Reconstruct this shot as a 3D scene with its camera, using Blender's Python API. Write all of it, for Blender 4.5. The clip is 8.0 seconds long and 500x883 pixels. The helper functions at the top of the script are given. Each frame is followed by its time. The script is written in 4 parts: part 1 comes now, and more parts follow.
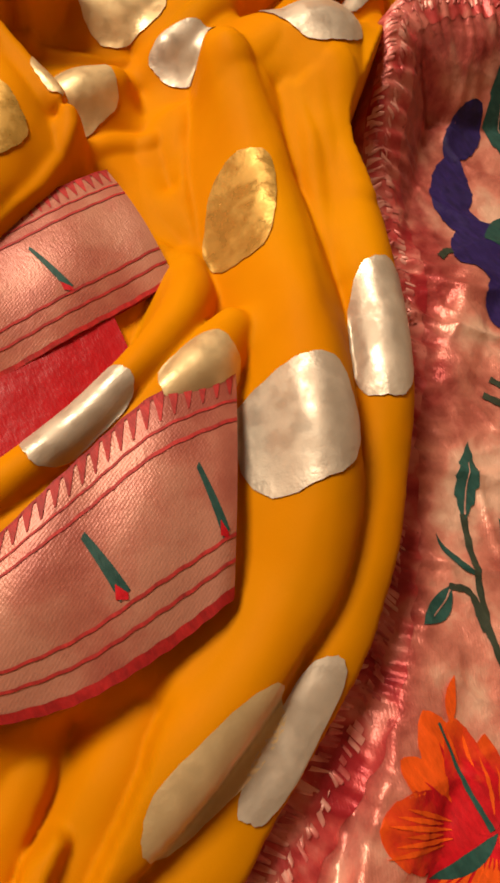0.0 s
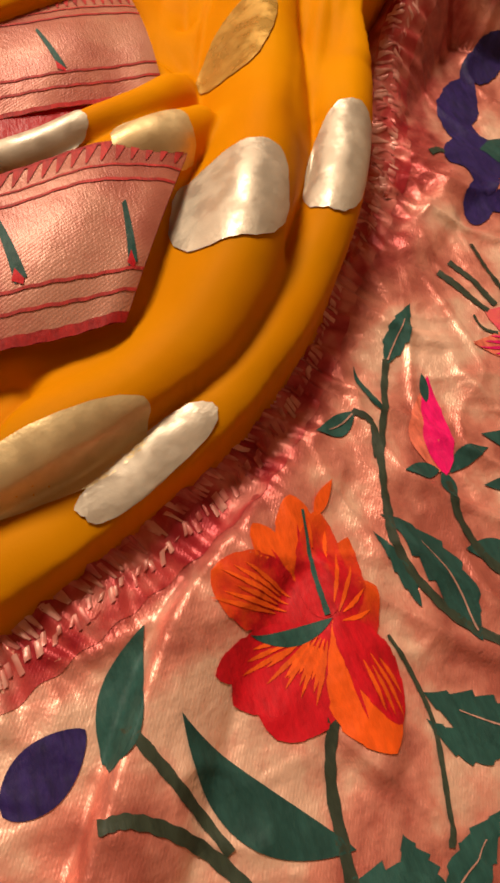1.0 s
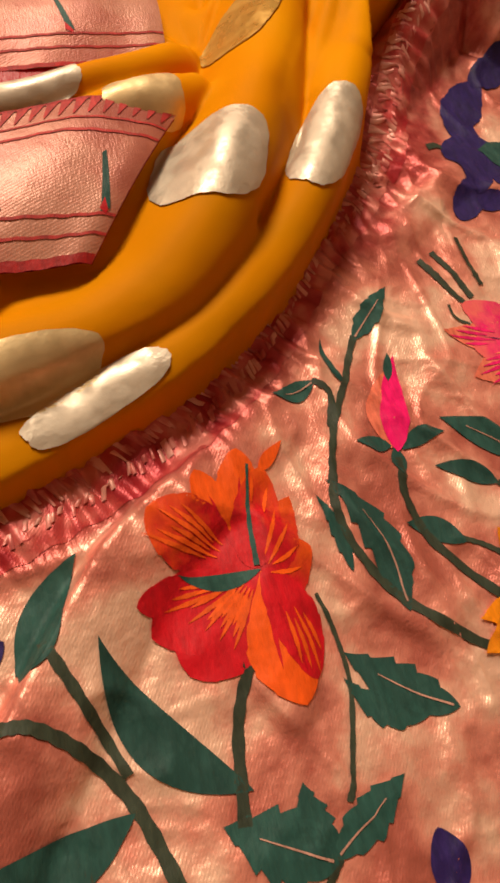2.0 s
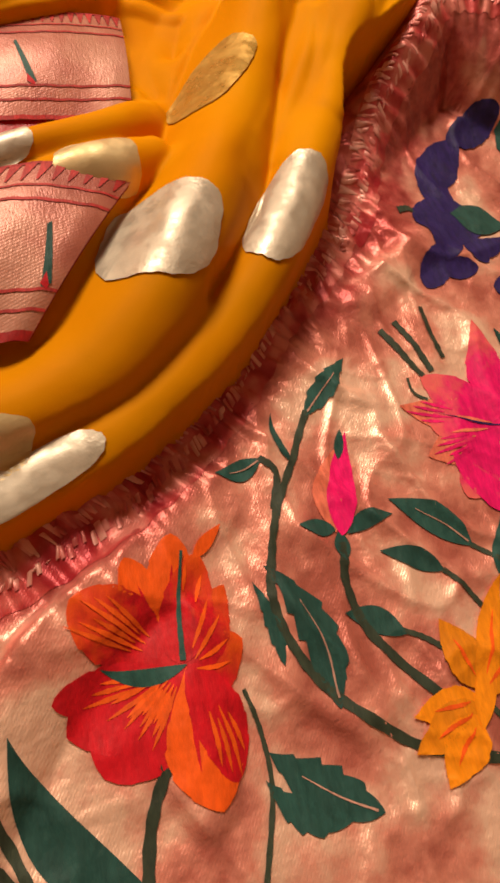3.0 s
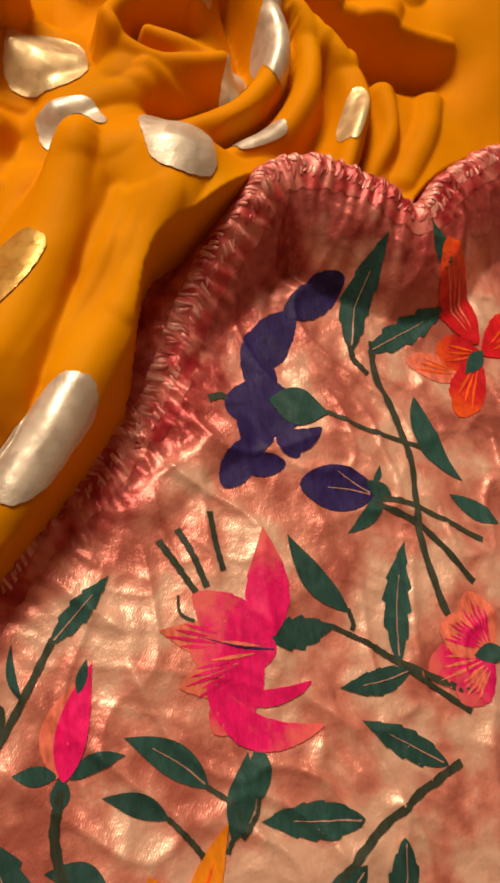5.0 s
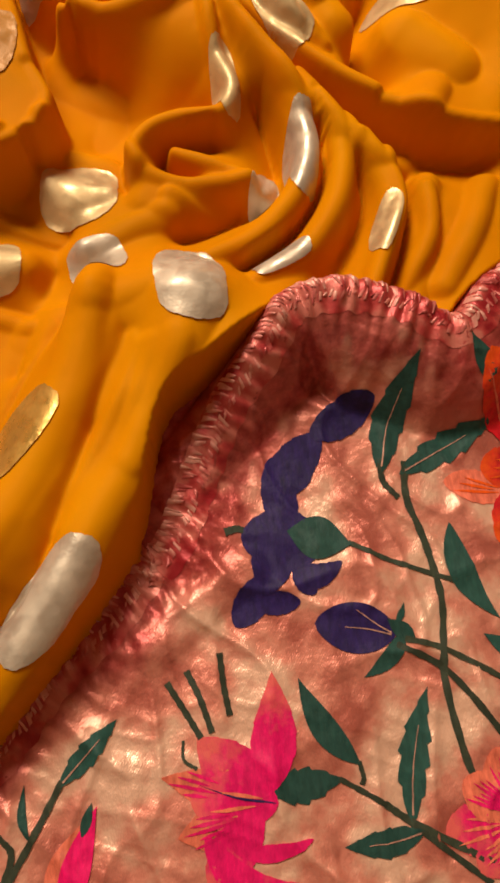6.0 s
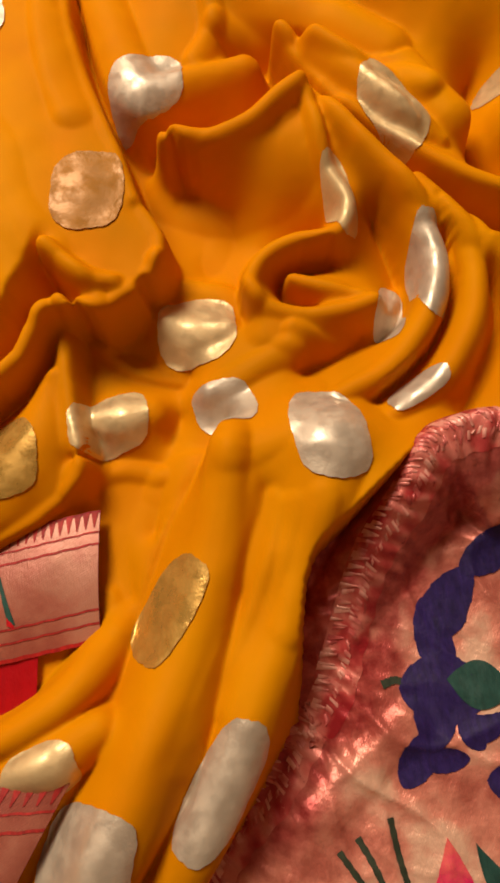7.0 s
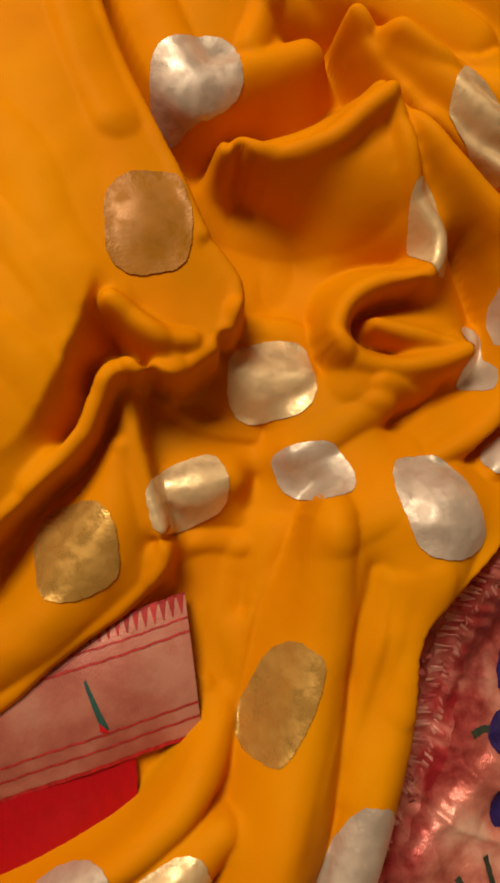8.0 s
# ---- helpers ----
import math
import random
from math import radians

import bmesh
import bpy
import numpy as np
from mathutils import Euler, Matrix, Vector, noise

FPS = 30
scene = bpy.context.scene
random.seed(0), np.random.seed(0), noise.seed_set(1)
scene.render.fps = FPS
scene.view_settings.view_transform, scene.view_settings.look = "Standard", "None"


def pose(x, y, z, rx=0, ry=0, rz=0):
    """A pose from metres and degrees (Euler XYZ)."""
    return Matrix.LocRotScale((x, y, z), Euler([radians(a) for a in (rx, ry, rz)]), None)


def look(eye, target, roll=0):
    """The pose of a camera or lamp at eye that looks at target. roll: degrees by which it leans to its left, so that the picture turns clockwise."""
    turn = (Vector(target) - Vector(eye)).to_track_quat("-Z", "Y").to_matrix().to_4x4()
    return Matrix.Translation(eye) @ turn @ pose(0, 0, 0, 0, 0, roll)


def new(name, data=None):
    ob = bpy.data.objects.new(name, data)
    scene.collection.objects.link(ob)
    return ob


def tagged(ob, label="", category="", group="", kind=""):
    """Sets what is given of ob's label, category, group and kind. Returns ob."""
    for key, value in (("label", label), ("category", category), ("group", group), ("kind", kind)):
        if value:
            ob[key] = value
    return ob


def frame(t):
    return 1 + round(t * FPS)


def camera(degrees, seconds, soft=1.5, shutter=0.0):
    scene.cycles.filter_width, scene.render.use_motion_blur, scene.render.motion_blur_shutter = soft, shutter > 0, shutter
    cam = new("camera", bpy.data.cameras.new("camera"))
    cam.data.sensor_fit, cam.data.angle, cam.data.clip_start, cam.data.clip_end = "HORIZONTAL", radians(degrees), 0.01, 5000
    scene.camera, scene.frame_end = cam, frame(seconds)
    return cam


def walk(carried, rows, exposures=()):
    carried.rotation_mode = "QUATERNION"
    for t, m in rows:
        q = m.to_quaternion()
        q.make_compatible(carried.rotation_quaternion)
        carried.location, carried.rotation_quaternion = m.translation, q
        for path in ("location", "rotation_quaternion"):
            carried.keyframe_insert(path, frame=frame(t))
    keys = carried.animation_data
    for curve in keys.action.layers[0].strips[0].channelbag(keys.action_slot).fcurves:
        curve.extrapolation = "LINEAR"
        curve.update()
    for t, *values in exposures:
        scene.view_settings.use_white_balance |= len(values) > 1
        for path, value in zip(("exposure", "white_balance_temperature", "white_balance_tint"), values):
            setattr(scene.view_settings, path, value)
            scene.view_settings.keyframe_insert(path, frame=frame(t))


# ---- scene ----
cam = camera(42.8, 8.0, soft=3.0)
PATH = [
    (0, (-0.1549, -0.0128, 0.2116), (23.56, -11.17, -34.05)),
    (0.5, (-0.1522, -0.0668, 0.1971), (24.40, -13.01, -28.35)),
    (1, (-0.1509, -0.1085, 0.1925), (24.37, -13.08, -21.09)),
    (1.5, (-0.1477, -0.1317, 0.1907), (24.24, -13.49, -17.34)),
    (1.7, (-0.1427, -0.1362, 0.1922), (24.15, -13.52, -16.27)),
    (3, (-0.1139, -0.1105, 0.2061), (23.30, -15.56, -12.65)),
    (3.5, (-0.0941, -0.0975, 0.2165), (22.81, -15.38, -11.59)),
    (4, (-0.0723, -0.0734, 0.2353), (21.59, -16.66, -10.62)),
    (4.5, (-0.0512, -0.0593, 0.2443), (21.97, -17.19, -10.02)),
    (4.7, (-0.0367, -0.0488, 0.2532), (21.02, -17.24, -9.46)),
    (5.8, (0.0379, 0.0056, 0.2847), (18.48, -7.34, -4.75)),
    (6, (0.0424, 0.0256, 0.2936), (17.69, -4.88, -4.32)),
    (6.5, (0.0334, 0.0724, 0.3065), (15.48, -1.50, -4.80)),
    (7, (0.0128, 0.1064, 0.3042), (15.79, 1.57, -6.88)),
    (7.5, (-0.0336, 0.1577, 0.3045), (12.09, -2.11, -9.03)),
    (8, (-0.0623, 0.1980, 0.2904), (6.73, -7.90, -10.84)),
]
walk(cam, [(t, pose(*place, *turn)) for t, place, turn in PATH],
     [(0, 0.15), (1.5, 0.25), (3, 0.22), (4.5, 0.12), (6, 0.0), (7, -0.08), (7.5, -0.2), (8, -0.26)])

# ---- light: a warm ceiling light beyond the heap, in a closed cream room ----
world = bpy.data.worlds.new("room_air")
scene.world = world
world.use_nodes = True
world.node_tree.nodes["Background"].inputs[0].default_value = (1.0, 0.82, 0.6, 1)
world.node_tree.nodes["Background"].inputs[1].default_value = 0.02


def lamp(name, place, target, sx, sy, watts, colour):
    data = bpy.data.lights.new(name, "AREA")
    data.shape, data.size, data.size_y, data.energy, data.color = "RECTANGLE", sx, sy, watts, colour
    ob = new(name, data)
    ob.matrix_world = look(place, target)
    return tagged(ob, "warm ceiling light of the room", "lamp", kind="structure")


lamp("ceiling_light", (-0.45, 1.2, 1.38), (0, 0.1, 0), 0.6, 0.6, 38, (1.0, 0.84, 0.64))

# ---- materials ----
CM = 0.01


def material(name):
    m = bpy.data.materials.new(name)
    m.use_nodes = True
    nt = m.node_tree
    return m, nt, nt.nodes["Principled BSDF"]


def node(nt, kind, **values):
    n = nt.nodes.new(kind)
    for key, v in values.items():
        n.inputs[key].default_value = v
    return n


def ramp(nt, fac, *stops):
    r = nt.nodes.new("ShaderNodeValToRGB")
    while len(r.color_ramp.elements) < len(stops):
        r.color_ramp.elements.new(0.5)
    for e, (at, colour) in zip(r.color_ramp.elements, stops):
        e.position, e.color = at, (*colour, 1)
    nt.links.new(fac, r.inputs[0])
    return r.outputs[0]


def bumped(nt, shader, fac, strength, distance, chain=None):
    b = node(nt, "ShaderNodeBump", Strength=strength, Distance=distance)
    nt.links.new(fac, b.inputs["Height"])
    if chain:
        nt.links.new(chain, b.inputs["Normal"])
    nt.links.new(b.outputs[0], shader.inputs["Normal"])
    return b.outputs[0]


def noise_fac(nt, scale, detail=4.0, rough=0.55, stretch=None, turn=0.0):
    tc = nt.nodes.new("ShaderNodeTexCoord")
    n = node(nt, "ShaderNodeTexNoise", Scale=scale, Detail=detail, Roughness=rough)
    if stretch:
        mp = nt.nodes.new("ShaderNodeMapping")
        mp.inputs["Scale"].default_value = stretch
        mp.inputs["Rotation"].default_value = (0, 0, turn)
        nt.links.new(tc.outputs["Object"], mp.inputs[0])
        nt.links.new(mp.outputs[0], n.inputs["Vector"])
    else:
        nt.links.new(tc.outputs["Object"], n.inputs["Vector"])
    return n.outputs["Fac"]


def weave_fac(nt, scale, turn=0.0, distortion=0.6):
    tc = nt.nodes.new("ShaderNodeTexCoord")
    mp = nt.nodes.new("ShaderNodeMapping")
    mp.inputs["Rotation"].default_value = (0, 0, turn)
    nt.links.new(tc.outputs["Object"], mp.inputs[0])
    w = node(nt, "ShaderNodeTexWave", Scale=scale, Distortion=distortion, Detail=2.0)
    nt.links.new(mp.outputs[0], w.inputs["Vector"])
    return w.outputs["Fac"]


def georgette():
    m, nt, sh = material("yellow_georgette")
    fac = noise_fac(nt, 9, 3)
    col = ramp(nt, fac, (0.36, (0.66, 0.245, 0.0)), (0.46, (0.76, 0.26, 0.0)), (0.64, (0.83, 0.32, 0.0)))
    nt.links.new(col, sh.inputs["Base Color"])
    sh.inputs["Roughness"].default_value = 0.62
    sh.inputs["Specular IOR Level"].default_value = 0.05
    n1 = bumped(nt, sh, noise_fac(nt, 40, 2), 0.22, 0.004)
    bumped(nt, sh, noise_fac(nt, 1400, 2), 0.15, 0.0004, n1)
    tl = node(nt, "ShaderNodeBsdfTranslucent")
    nt.links.new(col, tl.inputs[0])
    mix = node(nt, "ShaderNodeMixShader", Fac=0.17)
    out = nt.nodes["Material Output"]
    nt.links.new(sh.outputs[0], mix.inputs[1])
    nt.links.new(tl.outputs[0], mix.inputs[2])
    nt.links.new(mix.outputs[0], out.inputs[0])
    return m


def brocade(name, dark, mid, light, turn=0.6, metal=0.28, crinkle=0.3, blotch=15, hem=False):
    """Shot silk: crimson ground showing through a rose-gold weft in patches, with fine ribs."""
    m, nt, sh = material(name)
    big, small = noise_fac(nt, blotch, 2, 0.5), noise_fac(nt, 130, 4, 0.6)
    add = node(nt, "ShaderNodeMix")
    add.inputs["Factor"].default_value = 0.2
    nt.links.new(big, add.inputs["A"])
    nt.links.new(small, add.inputs["B"])
    col = ramp(nt, add.outputs["Result"], (0.40, dark), (0.49, mid), (0.58, light))
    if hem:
        # crimson hem ground, made deeper to paint in shade beside the yellow folds
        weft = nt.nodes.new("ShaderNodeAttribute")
        weft.attribute_name = "crimson_weft_shade"
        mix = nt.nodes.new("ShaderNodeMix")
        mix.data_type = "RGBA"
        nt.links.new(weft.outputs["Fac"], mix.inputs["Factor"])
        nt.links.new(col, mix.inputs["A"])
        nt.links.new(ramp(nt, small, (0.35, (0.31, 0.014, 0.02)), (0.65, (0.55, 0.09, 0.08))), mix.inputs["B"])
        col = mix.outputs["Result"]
    nt.links.new(col, sh.inputs["Base Color"])
    sh.inputs["Metallic"].default_value = metal
    sh.inputs["Roughness"].default_value = 0.4
    n0 = bumped(nt, sh, noise_fac(nt, 32, 2, 0.5), crinkle, 0.009)
    n1 = bumped(nt, sh, noise_fac(nt, 110, 3, 0.55), 0.5 * crinkle, 0.004, n0)
    n2 = bumped(nt, sh, weave_fac(nt, 330, turn, 2.5), 0.06, 0.0008, n1)
    bumped(nt, sh, noise_fac(nt, 1500, 2, 0.6, (1, 0.3, 1), turn), 0.32, 0.0005, n2)
    return m


def foil(name, colour, rough=0.4, metal=0.65, crinkle=0.45):
    """Stuck-on foil: matt in the middle, crinkled and bright towards its rim."""
    m, nt, sh = material(name)
    rim = nt.nodes.new("ShaderNodeAttribute")
    rim.attribute_name = "rim"
    fac = noise_fac(nt, 90, 4)
    col = ramp(nt, fac, (0.35, tuple(c * 0.86 for c in colour)), (0.65, colour))
    nt.links.new(col, sh.inputs["Base Color"])
    sh.inputs["Metallic"].default_value = metal
    gloss = node(nt, "ShaderNodeMapRange")
    gloss.inputs["From Min"].default_value, gloss.inputs["From Max"].default_value = 0.4, 0.62
    gloss.inputs["To Min"].default_value, gloss.inputs["To Max"].default_value = rough - 0.1, rough + 0.2
    nt.links.new(noise_fac(nt, 130, 3), gloss.inputs["Value"])
    nt.links.new(gloss.outputs[0], sh.inputs["Roughness"])
    edge = node(nt, "ShaderNodeMath")
    edge.operation = "MULTIPLY"
    nt.links.new(noise_fac(nt, 170, 3, 0.6), edge.inputs[0])
    nt.links.new(rim.outputs["Fac"], edge.inputs[1])
    n1 = bumped(nt, sh, noise_fac(nt, 45, 2, 0.5), crinkle, 0.005)
    n2 = bumped(nt, sh, edge.outputs[0], 0.16, 0.004, n1)
    bumped(nt, sh, noise_fac(nt, 1300, 2, 0.6), 0.1, 0.0004, n2)
    return m


def thread(name, colour, vary=0.4, rough=0.6, turn=0.4, tip=None, span=(0.5, 0.9)):
    """Woven thread; with a tip colour it turns to that along the petal, in ragged strokes."""
    m, nt, sh = material(name)
    info = nt.nodes.new("ShaderNodeObjectInfo")
    fac = noise_fac(nt, 420, 3, 0.6, (1, 0.3, 1), turn)
    col = ramp(nt, fac, (0.25, tuple(c * (1 - vary) for c in colour)), (0.75, tuple(min(1, c * (1 + vary)) for c in colour)))
    if tip:
        along = nt.nodes.new("ShaderNodeAttribute")
        along.attribute_name = "along"
        ragged = node(nt, "ShaderNodeMath")
        ragged.operation = "MULTIPLY_ADD"
        nt.links.new(noise_fac(nt, 160, 3, 0.6), ragged.inputs[0])
        ragged.inputs[1].default_value = 0.9
        nt.links.new(along.outputs["Fac"], ragged.inputs[2])
        step = node(nt, "ShaderNodeMapRange")
        step.inputs["From Min"].default_value, step.inputs["From Max"].default_value = span[0] + 0.45, span[1] + 0.45
        nt.links.new(ragged.outputs[0], step.inputs["Value"])
        blend = nt.nodes.new("ShaderNodeMix")
        blend.data_type = "RGBA"
        nt.links.new(step.outputs[0], blend.inputs["Factor"])
        nt.links.new(col, blend.inputs["A"])
        blend.inputs["B"].default_value = (*tip, 1)
        col = blend.outputs["Result"]
    hue = node(nt, "ShaderNodeHueSaturation", Saturation=1.0)
    rng = node(nt, "ShaderNodeMapRange")
    rng.inputs["To Min"].default_value, rng.inputs["To Max"].default_value = 0.85, 1.15
    nt.links.new(info.outputs["Random"], rng.inputs["Value"])
    nt.links.new(rng.outputs[0], hue.inputs["Value"])
    nt.links.new(col, hue.inputs["Color"])
    nt.links.new(hue.outputs[0], sh.inputs["Base Color"])
    sh.inputs["Roughness"].default_value = rough
    sh.inputs["Specular IOR Level"].default_value = 0.3
    n1 = bumped(nt, sh, noise_fac(nt, 80, 3), 0.3, 0.003)
    bumped(nt, sh, noise_fac(nt, 1500, 2, 0.6, (1, 0.25, 1), turn), 0.3, 0.0005, n1)
    return m


def plain(name, colour, rough=0.85):
    m, nt, sh = material(name)
    fac = noise_fac(nt, 6, 4)
    col = ramp(nt, fac, (0.3, tuple(c * 0.93 for c in colour)), (0.7, colour))
    nt.links.new(col, sh.inputs["Base Color"])
    sh.inputs["Roughness"].default_value = rough
    bumped(nt, sh, noise_fac(nt, 120, 3), 0.1, 0.002)
    return m


M_YELLOW = georgette()
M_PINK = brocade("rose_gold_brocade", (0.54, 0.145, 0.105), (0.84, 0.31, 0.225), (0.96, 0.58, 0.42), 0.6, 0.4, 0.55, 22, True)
M_STRIP = brocade("salmon_brocade", (0.35, 0.085, 0.06), (0.44, 0.14, 0.095), (0.52, 0.22, 0.15), 1.1, 0.2, 0.14, 22)
M_SILVER = foil("silver_foil", (0.66, 0.55, 0.43), 0.46, 0.5, 0.28)
M_GOLD = foil("pale_gold_foil", (0.74, 0.54, 0.28), 0.46, 0.45, 0.28)
M_VEILED = foil("foil_under_yellow_cloth", (0.38, 0.15, 0.001), 0.5, 0.15, 0.1)
M_SHEER = foil("foil_under_sheer_cloth", (0.58, 0.33, 0.07), 0.36, 0.5, 0.2)
M_GREEN = thread("bottle_green_thread", (0.020, 0.072, 0.060), 0.3)
M_STEM = thread("dark_olive_thread", (0.038, 0.048, 0.030), 0.35)
M_RED = thread("crimson_thread", (0.53, 0.004, 0.012), 0.22)
M_ORANGE = thread("vermilion_thread", (0.85, 0.10, 0.006), 0.18)
M_AMBER = thread("amber_thread", (0.85, 0.25, 0.004), 0.2)
M_MAGENTA = thread("magenta_thread", (0.80, 0.004, 0.14), 0.25)
M_LILY = thread("magenta_to_salmon_thread", (0.80, 0.004, 0.14), 0.25, tip=(0.82, 0.13, 0.12), span=(0.55, 0.95))
M_FLAME = thread("crimson_to_vermilion_thread", (0.58, 0.005, 0.012), 0.3, tip=(0.85, 0.09, 0.006), span=(0.5, 1.0))
M_SALMON = thread("salmon_thread", (0.85, 0.17, 0.10))
M_NAVY = thread("navy_thread", (0.022, 0.010, 0.085))
M_VEIN = thread("pale_vein_thread", (0.50, 0.26, 0.20))
M_MAROON = thread("maroon_thread", (0.34, 0.012, 0.012))
M_LACE = brocade("rose_lace_thread", (0.52, 0.09, 0.085), (0.70, 0.21, 0.18), (0.82, 0.38, 0.31), 0.2, 0.2, 0.2, 90)
M_LINE = thread("brick_red_thread", (0.40, 0.028, 0.026))
M_EDGE = brocade("crimson_brocade", (0.38, 0.018, 0.026), (0.55, 0.07, 0.065), (0.68, 0.20, 0.16), 0.6, 0.3, 0.3, 60)
M_SATIN = thread("red_satin", (0.34, 0.002, 0.007), 0.1, 0.4)
M_WALL = plain("cream_wall_paint", (0.62, 0.48, 0.35))
M_FLOOR = plain("grey_floor_tile", (0.45, 0.40, 0.34), 0.5)
M_SHEET = plain("white_bed_sheet", (0.62, 0.52, 0.42))


# ---- helpers for cloth ----
def mesh_of(name, verts, faces, mat, smooth=True):
    me = bpy.data.meshes.new(name)
    me.from_pydata(verts, [], faces)
    me.materials.append(mat)
    if smooth:
        me.polygons.foreach_set("use_smooth", [True] * len(me.polygons))
    me.update()
    return me


def part(name, me, parent, label=""):
    ob = new(name, me)
    ob.parent = parent
    return tagged(ob, label)


def spline(points, n=12):
    """Catmull-Rom through rows of equal length."""
    p = np.array(points, float)
    if len(p) == 2:
        s = np.linspace(0, 1, n)[:, None]
        return p[0] * (1 - s) + p[1] * s
    q = np.vstack([2 * p[0] - p[1], p, 2 * p[-1] - p[-2]])
    out = []
    for k in range(len(p) - 1):
        a, b, c, d = q[k : k + 4]
        s = np.linspace(0, 1, n, endpoint=False)[:, None]
        out.append(0.5 * (2 * b + (c - a) * s + (2 * a - 5 * b + 4 * c - d) * s**2 + (3 * b - a - 3 * c + d) * s**3))
    return np.vstack([*out, p[-1:]])


def value_noise(x, y, wave, seed):
    """Smooth noise between -1 and 1 on a plan, with that wave length."""
    rng = np.random.RandomState(seed)
    table = rng.rand(64, 64) * 2 - 1
    u, v = x / wave + 200, y / wave + 200
    i, j = np.floor(u).astype(int), np.floor(v).astype(int)
    a, b = u - i, v - j
    a, b = a * a * (3 - 2 * a), b * b * (3 - 2 * b)
    t = lambda m, n: table[(i + m) % 64, (j + n) % 64]  # noqa: E731
    return (t(0, 0) * (1 - a) + t(1, 0) * a) * (1 - b) + (t(0, 1) * (1 - a) + t(1, 1) * a) * b


class Relief:
    """A sheet of cloth over the plan, in centimetres: the upper hull of its folds."""

    def __init__(self, x0, x1, y0, y1, step):
        self.x, self.y, self.step = np.arange(x0, x1 + step / 2, step), np.arange(y0, y1 + step / 2, step), step
        self.X, self.Y = np.meshgrid(self.x, self.y)
        self.h = np.zeros_like(self.X)
        self.puff = 0.06

    def nearest(self, points, fine=8):
        """For the plan near a curve of (x, y, z, left, right): the squared distance in widths, the side, z, and the way along it."""
        c = spline(points, fine)
        reach = c[:, 3:5].max() + 0.5
        i0, i1 = np.searchsorted(self.x, [c[:, 0].min() - reach, c[:, 0].max() + reach])
        j0, j1 = np.searchsorted(self.y, [c[:, 1].min() - reach, c[:, 1].max() + reach])
        X, Y = self.X[j0:j1, i0:i1], self.Y[j0:j1, i0:i1]
        best, u2, val, side, way = np.full(X.shape, 1e9), np.full(X.shape, 9.0), np.zeros(X.shape), np.zeros(X.shape), np.zeros(X.shape)
        gone = 0.0
        for a, b in zip(c[:-1], c[1:]):
            d = b[:2] - a[:2]
            ll = max(d @ d, 1e-9)
            s = np.clip(((X - a[0]) * d[0] + (Y - a[1]) * d[1]) / ll, 0, 1)
            ox, oy = X - a[0] - s * d[0], Y - a[1] - s * d[1]
            dist = ox * ox + oy * oy
            left = 0.5 + 0.5 * np.clip((d[0] * oy - d[1] * ox) / np.sqrt(ll * dist + 1e-9), -1, 1)
            z, wl, wr = (a[k] + s * (b[k] - a[k]) for k in (2, 3, 4))
            nearer = dist < best
            best = np.where(nearer, dist, best)
            u2 = np.where(nearer, dist / (wr + (wl - wr) * left) ** 2, u2)
            val, side, way = np.where(nearer, z, val), np.where(nearer, left, side), np.where(nearer, gone + s * ll**0.5, way)
            gone += ll**0.5
        return (slice(j0, j1), slice(i0, i1)), u2, side, val, way

    def fold(self, points, power=0.9, right=None, soft=0.2):
        """A fold under the hull; power below 1 gives it steep flanks, and right sets that of its right flank."""
        at, u2, side, z, _ = self.nearest(points)
        r = z * np.clip(1 - u2, 0, 1) ** ((power if right is None else right) * (1 - side) + power * side)
        h = self.h[at]
        k = np.clip(soft - np.abs(h - r), 0, None) / soft
        self.h[at] = np.maximum(h, r) + np.where(np.minimum(h, r) > 0.02, k * k * soft * 0.25, 0)

    def add(self, points, power=1.5):
        at, u2, side, z, _ = self.nearest(points)
        self.h[at] += z * np.clip(1 - u2, 0, 1) ** power

    def gather(self, points, wave, seed):
        """Small gathers across a curve, of height z, fading over its widths."""
        at, u2, side, z, way = self.nearest(points)
        w = way / wave + 0.6 * value_noise(way, np.sqrt(u2) * 2, 1.3, seed)
        self.h[at] += z * np.sin(2 * np.pi * w) * np.clip(1 - u2, 0, 1) ** 1.2

    def begin(self):
        """Start to pin the cloth: crests, creases and edges hold it, and it hangs taut between them."""
        self.pin, self.held = np.zeros_like(self.h), np.zeros(self.h.shape, bool)

    def crest(self, points, dome=0.15):
        """A rounded crest through (x, y, z, half width)."""
        at, u2, _, z, _ = self.nearest([(x, y, z, w, w) for x, y, z, w in points])
        hit = u2 < 1
        self.pin[at] = np.where(hit, z * (1 - dome * u2), self.pin[at])
        self.held[at] |= hit

    def valley(self, points, wide=0.13, deep=0.38):
        """A crease; deep says how far it stays up of its given height."""
        self.crest([(x, y, max(z * deep, min(z, 0.4)), wide) for x, y, z in points], 0.0)

    def lip(self, points, foot, side, gap=0.35):
        """An edge of cloth through (x, y, z) lying over what is beside it: side 1 is to the left of its way, -1 to the right."""
        c = spline(points, 4)
        tan = np.gradient(c[:, :2], axis=0)
        tan /= np.linalg.norm(tan, axis=1)[:, None] + 1e-9
        out = np.stack([-tan[:, 1], tan[:, 0]], -1) * side
        low = c[:, :2] + out * (gap + 0.2)
        self.valley([(*p, foot) for p in low[::2]], 0.15, 0.85)
        self.crest([(*p, 0.2) for p in c[::2]], 0.04)

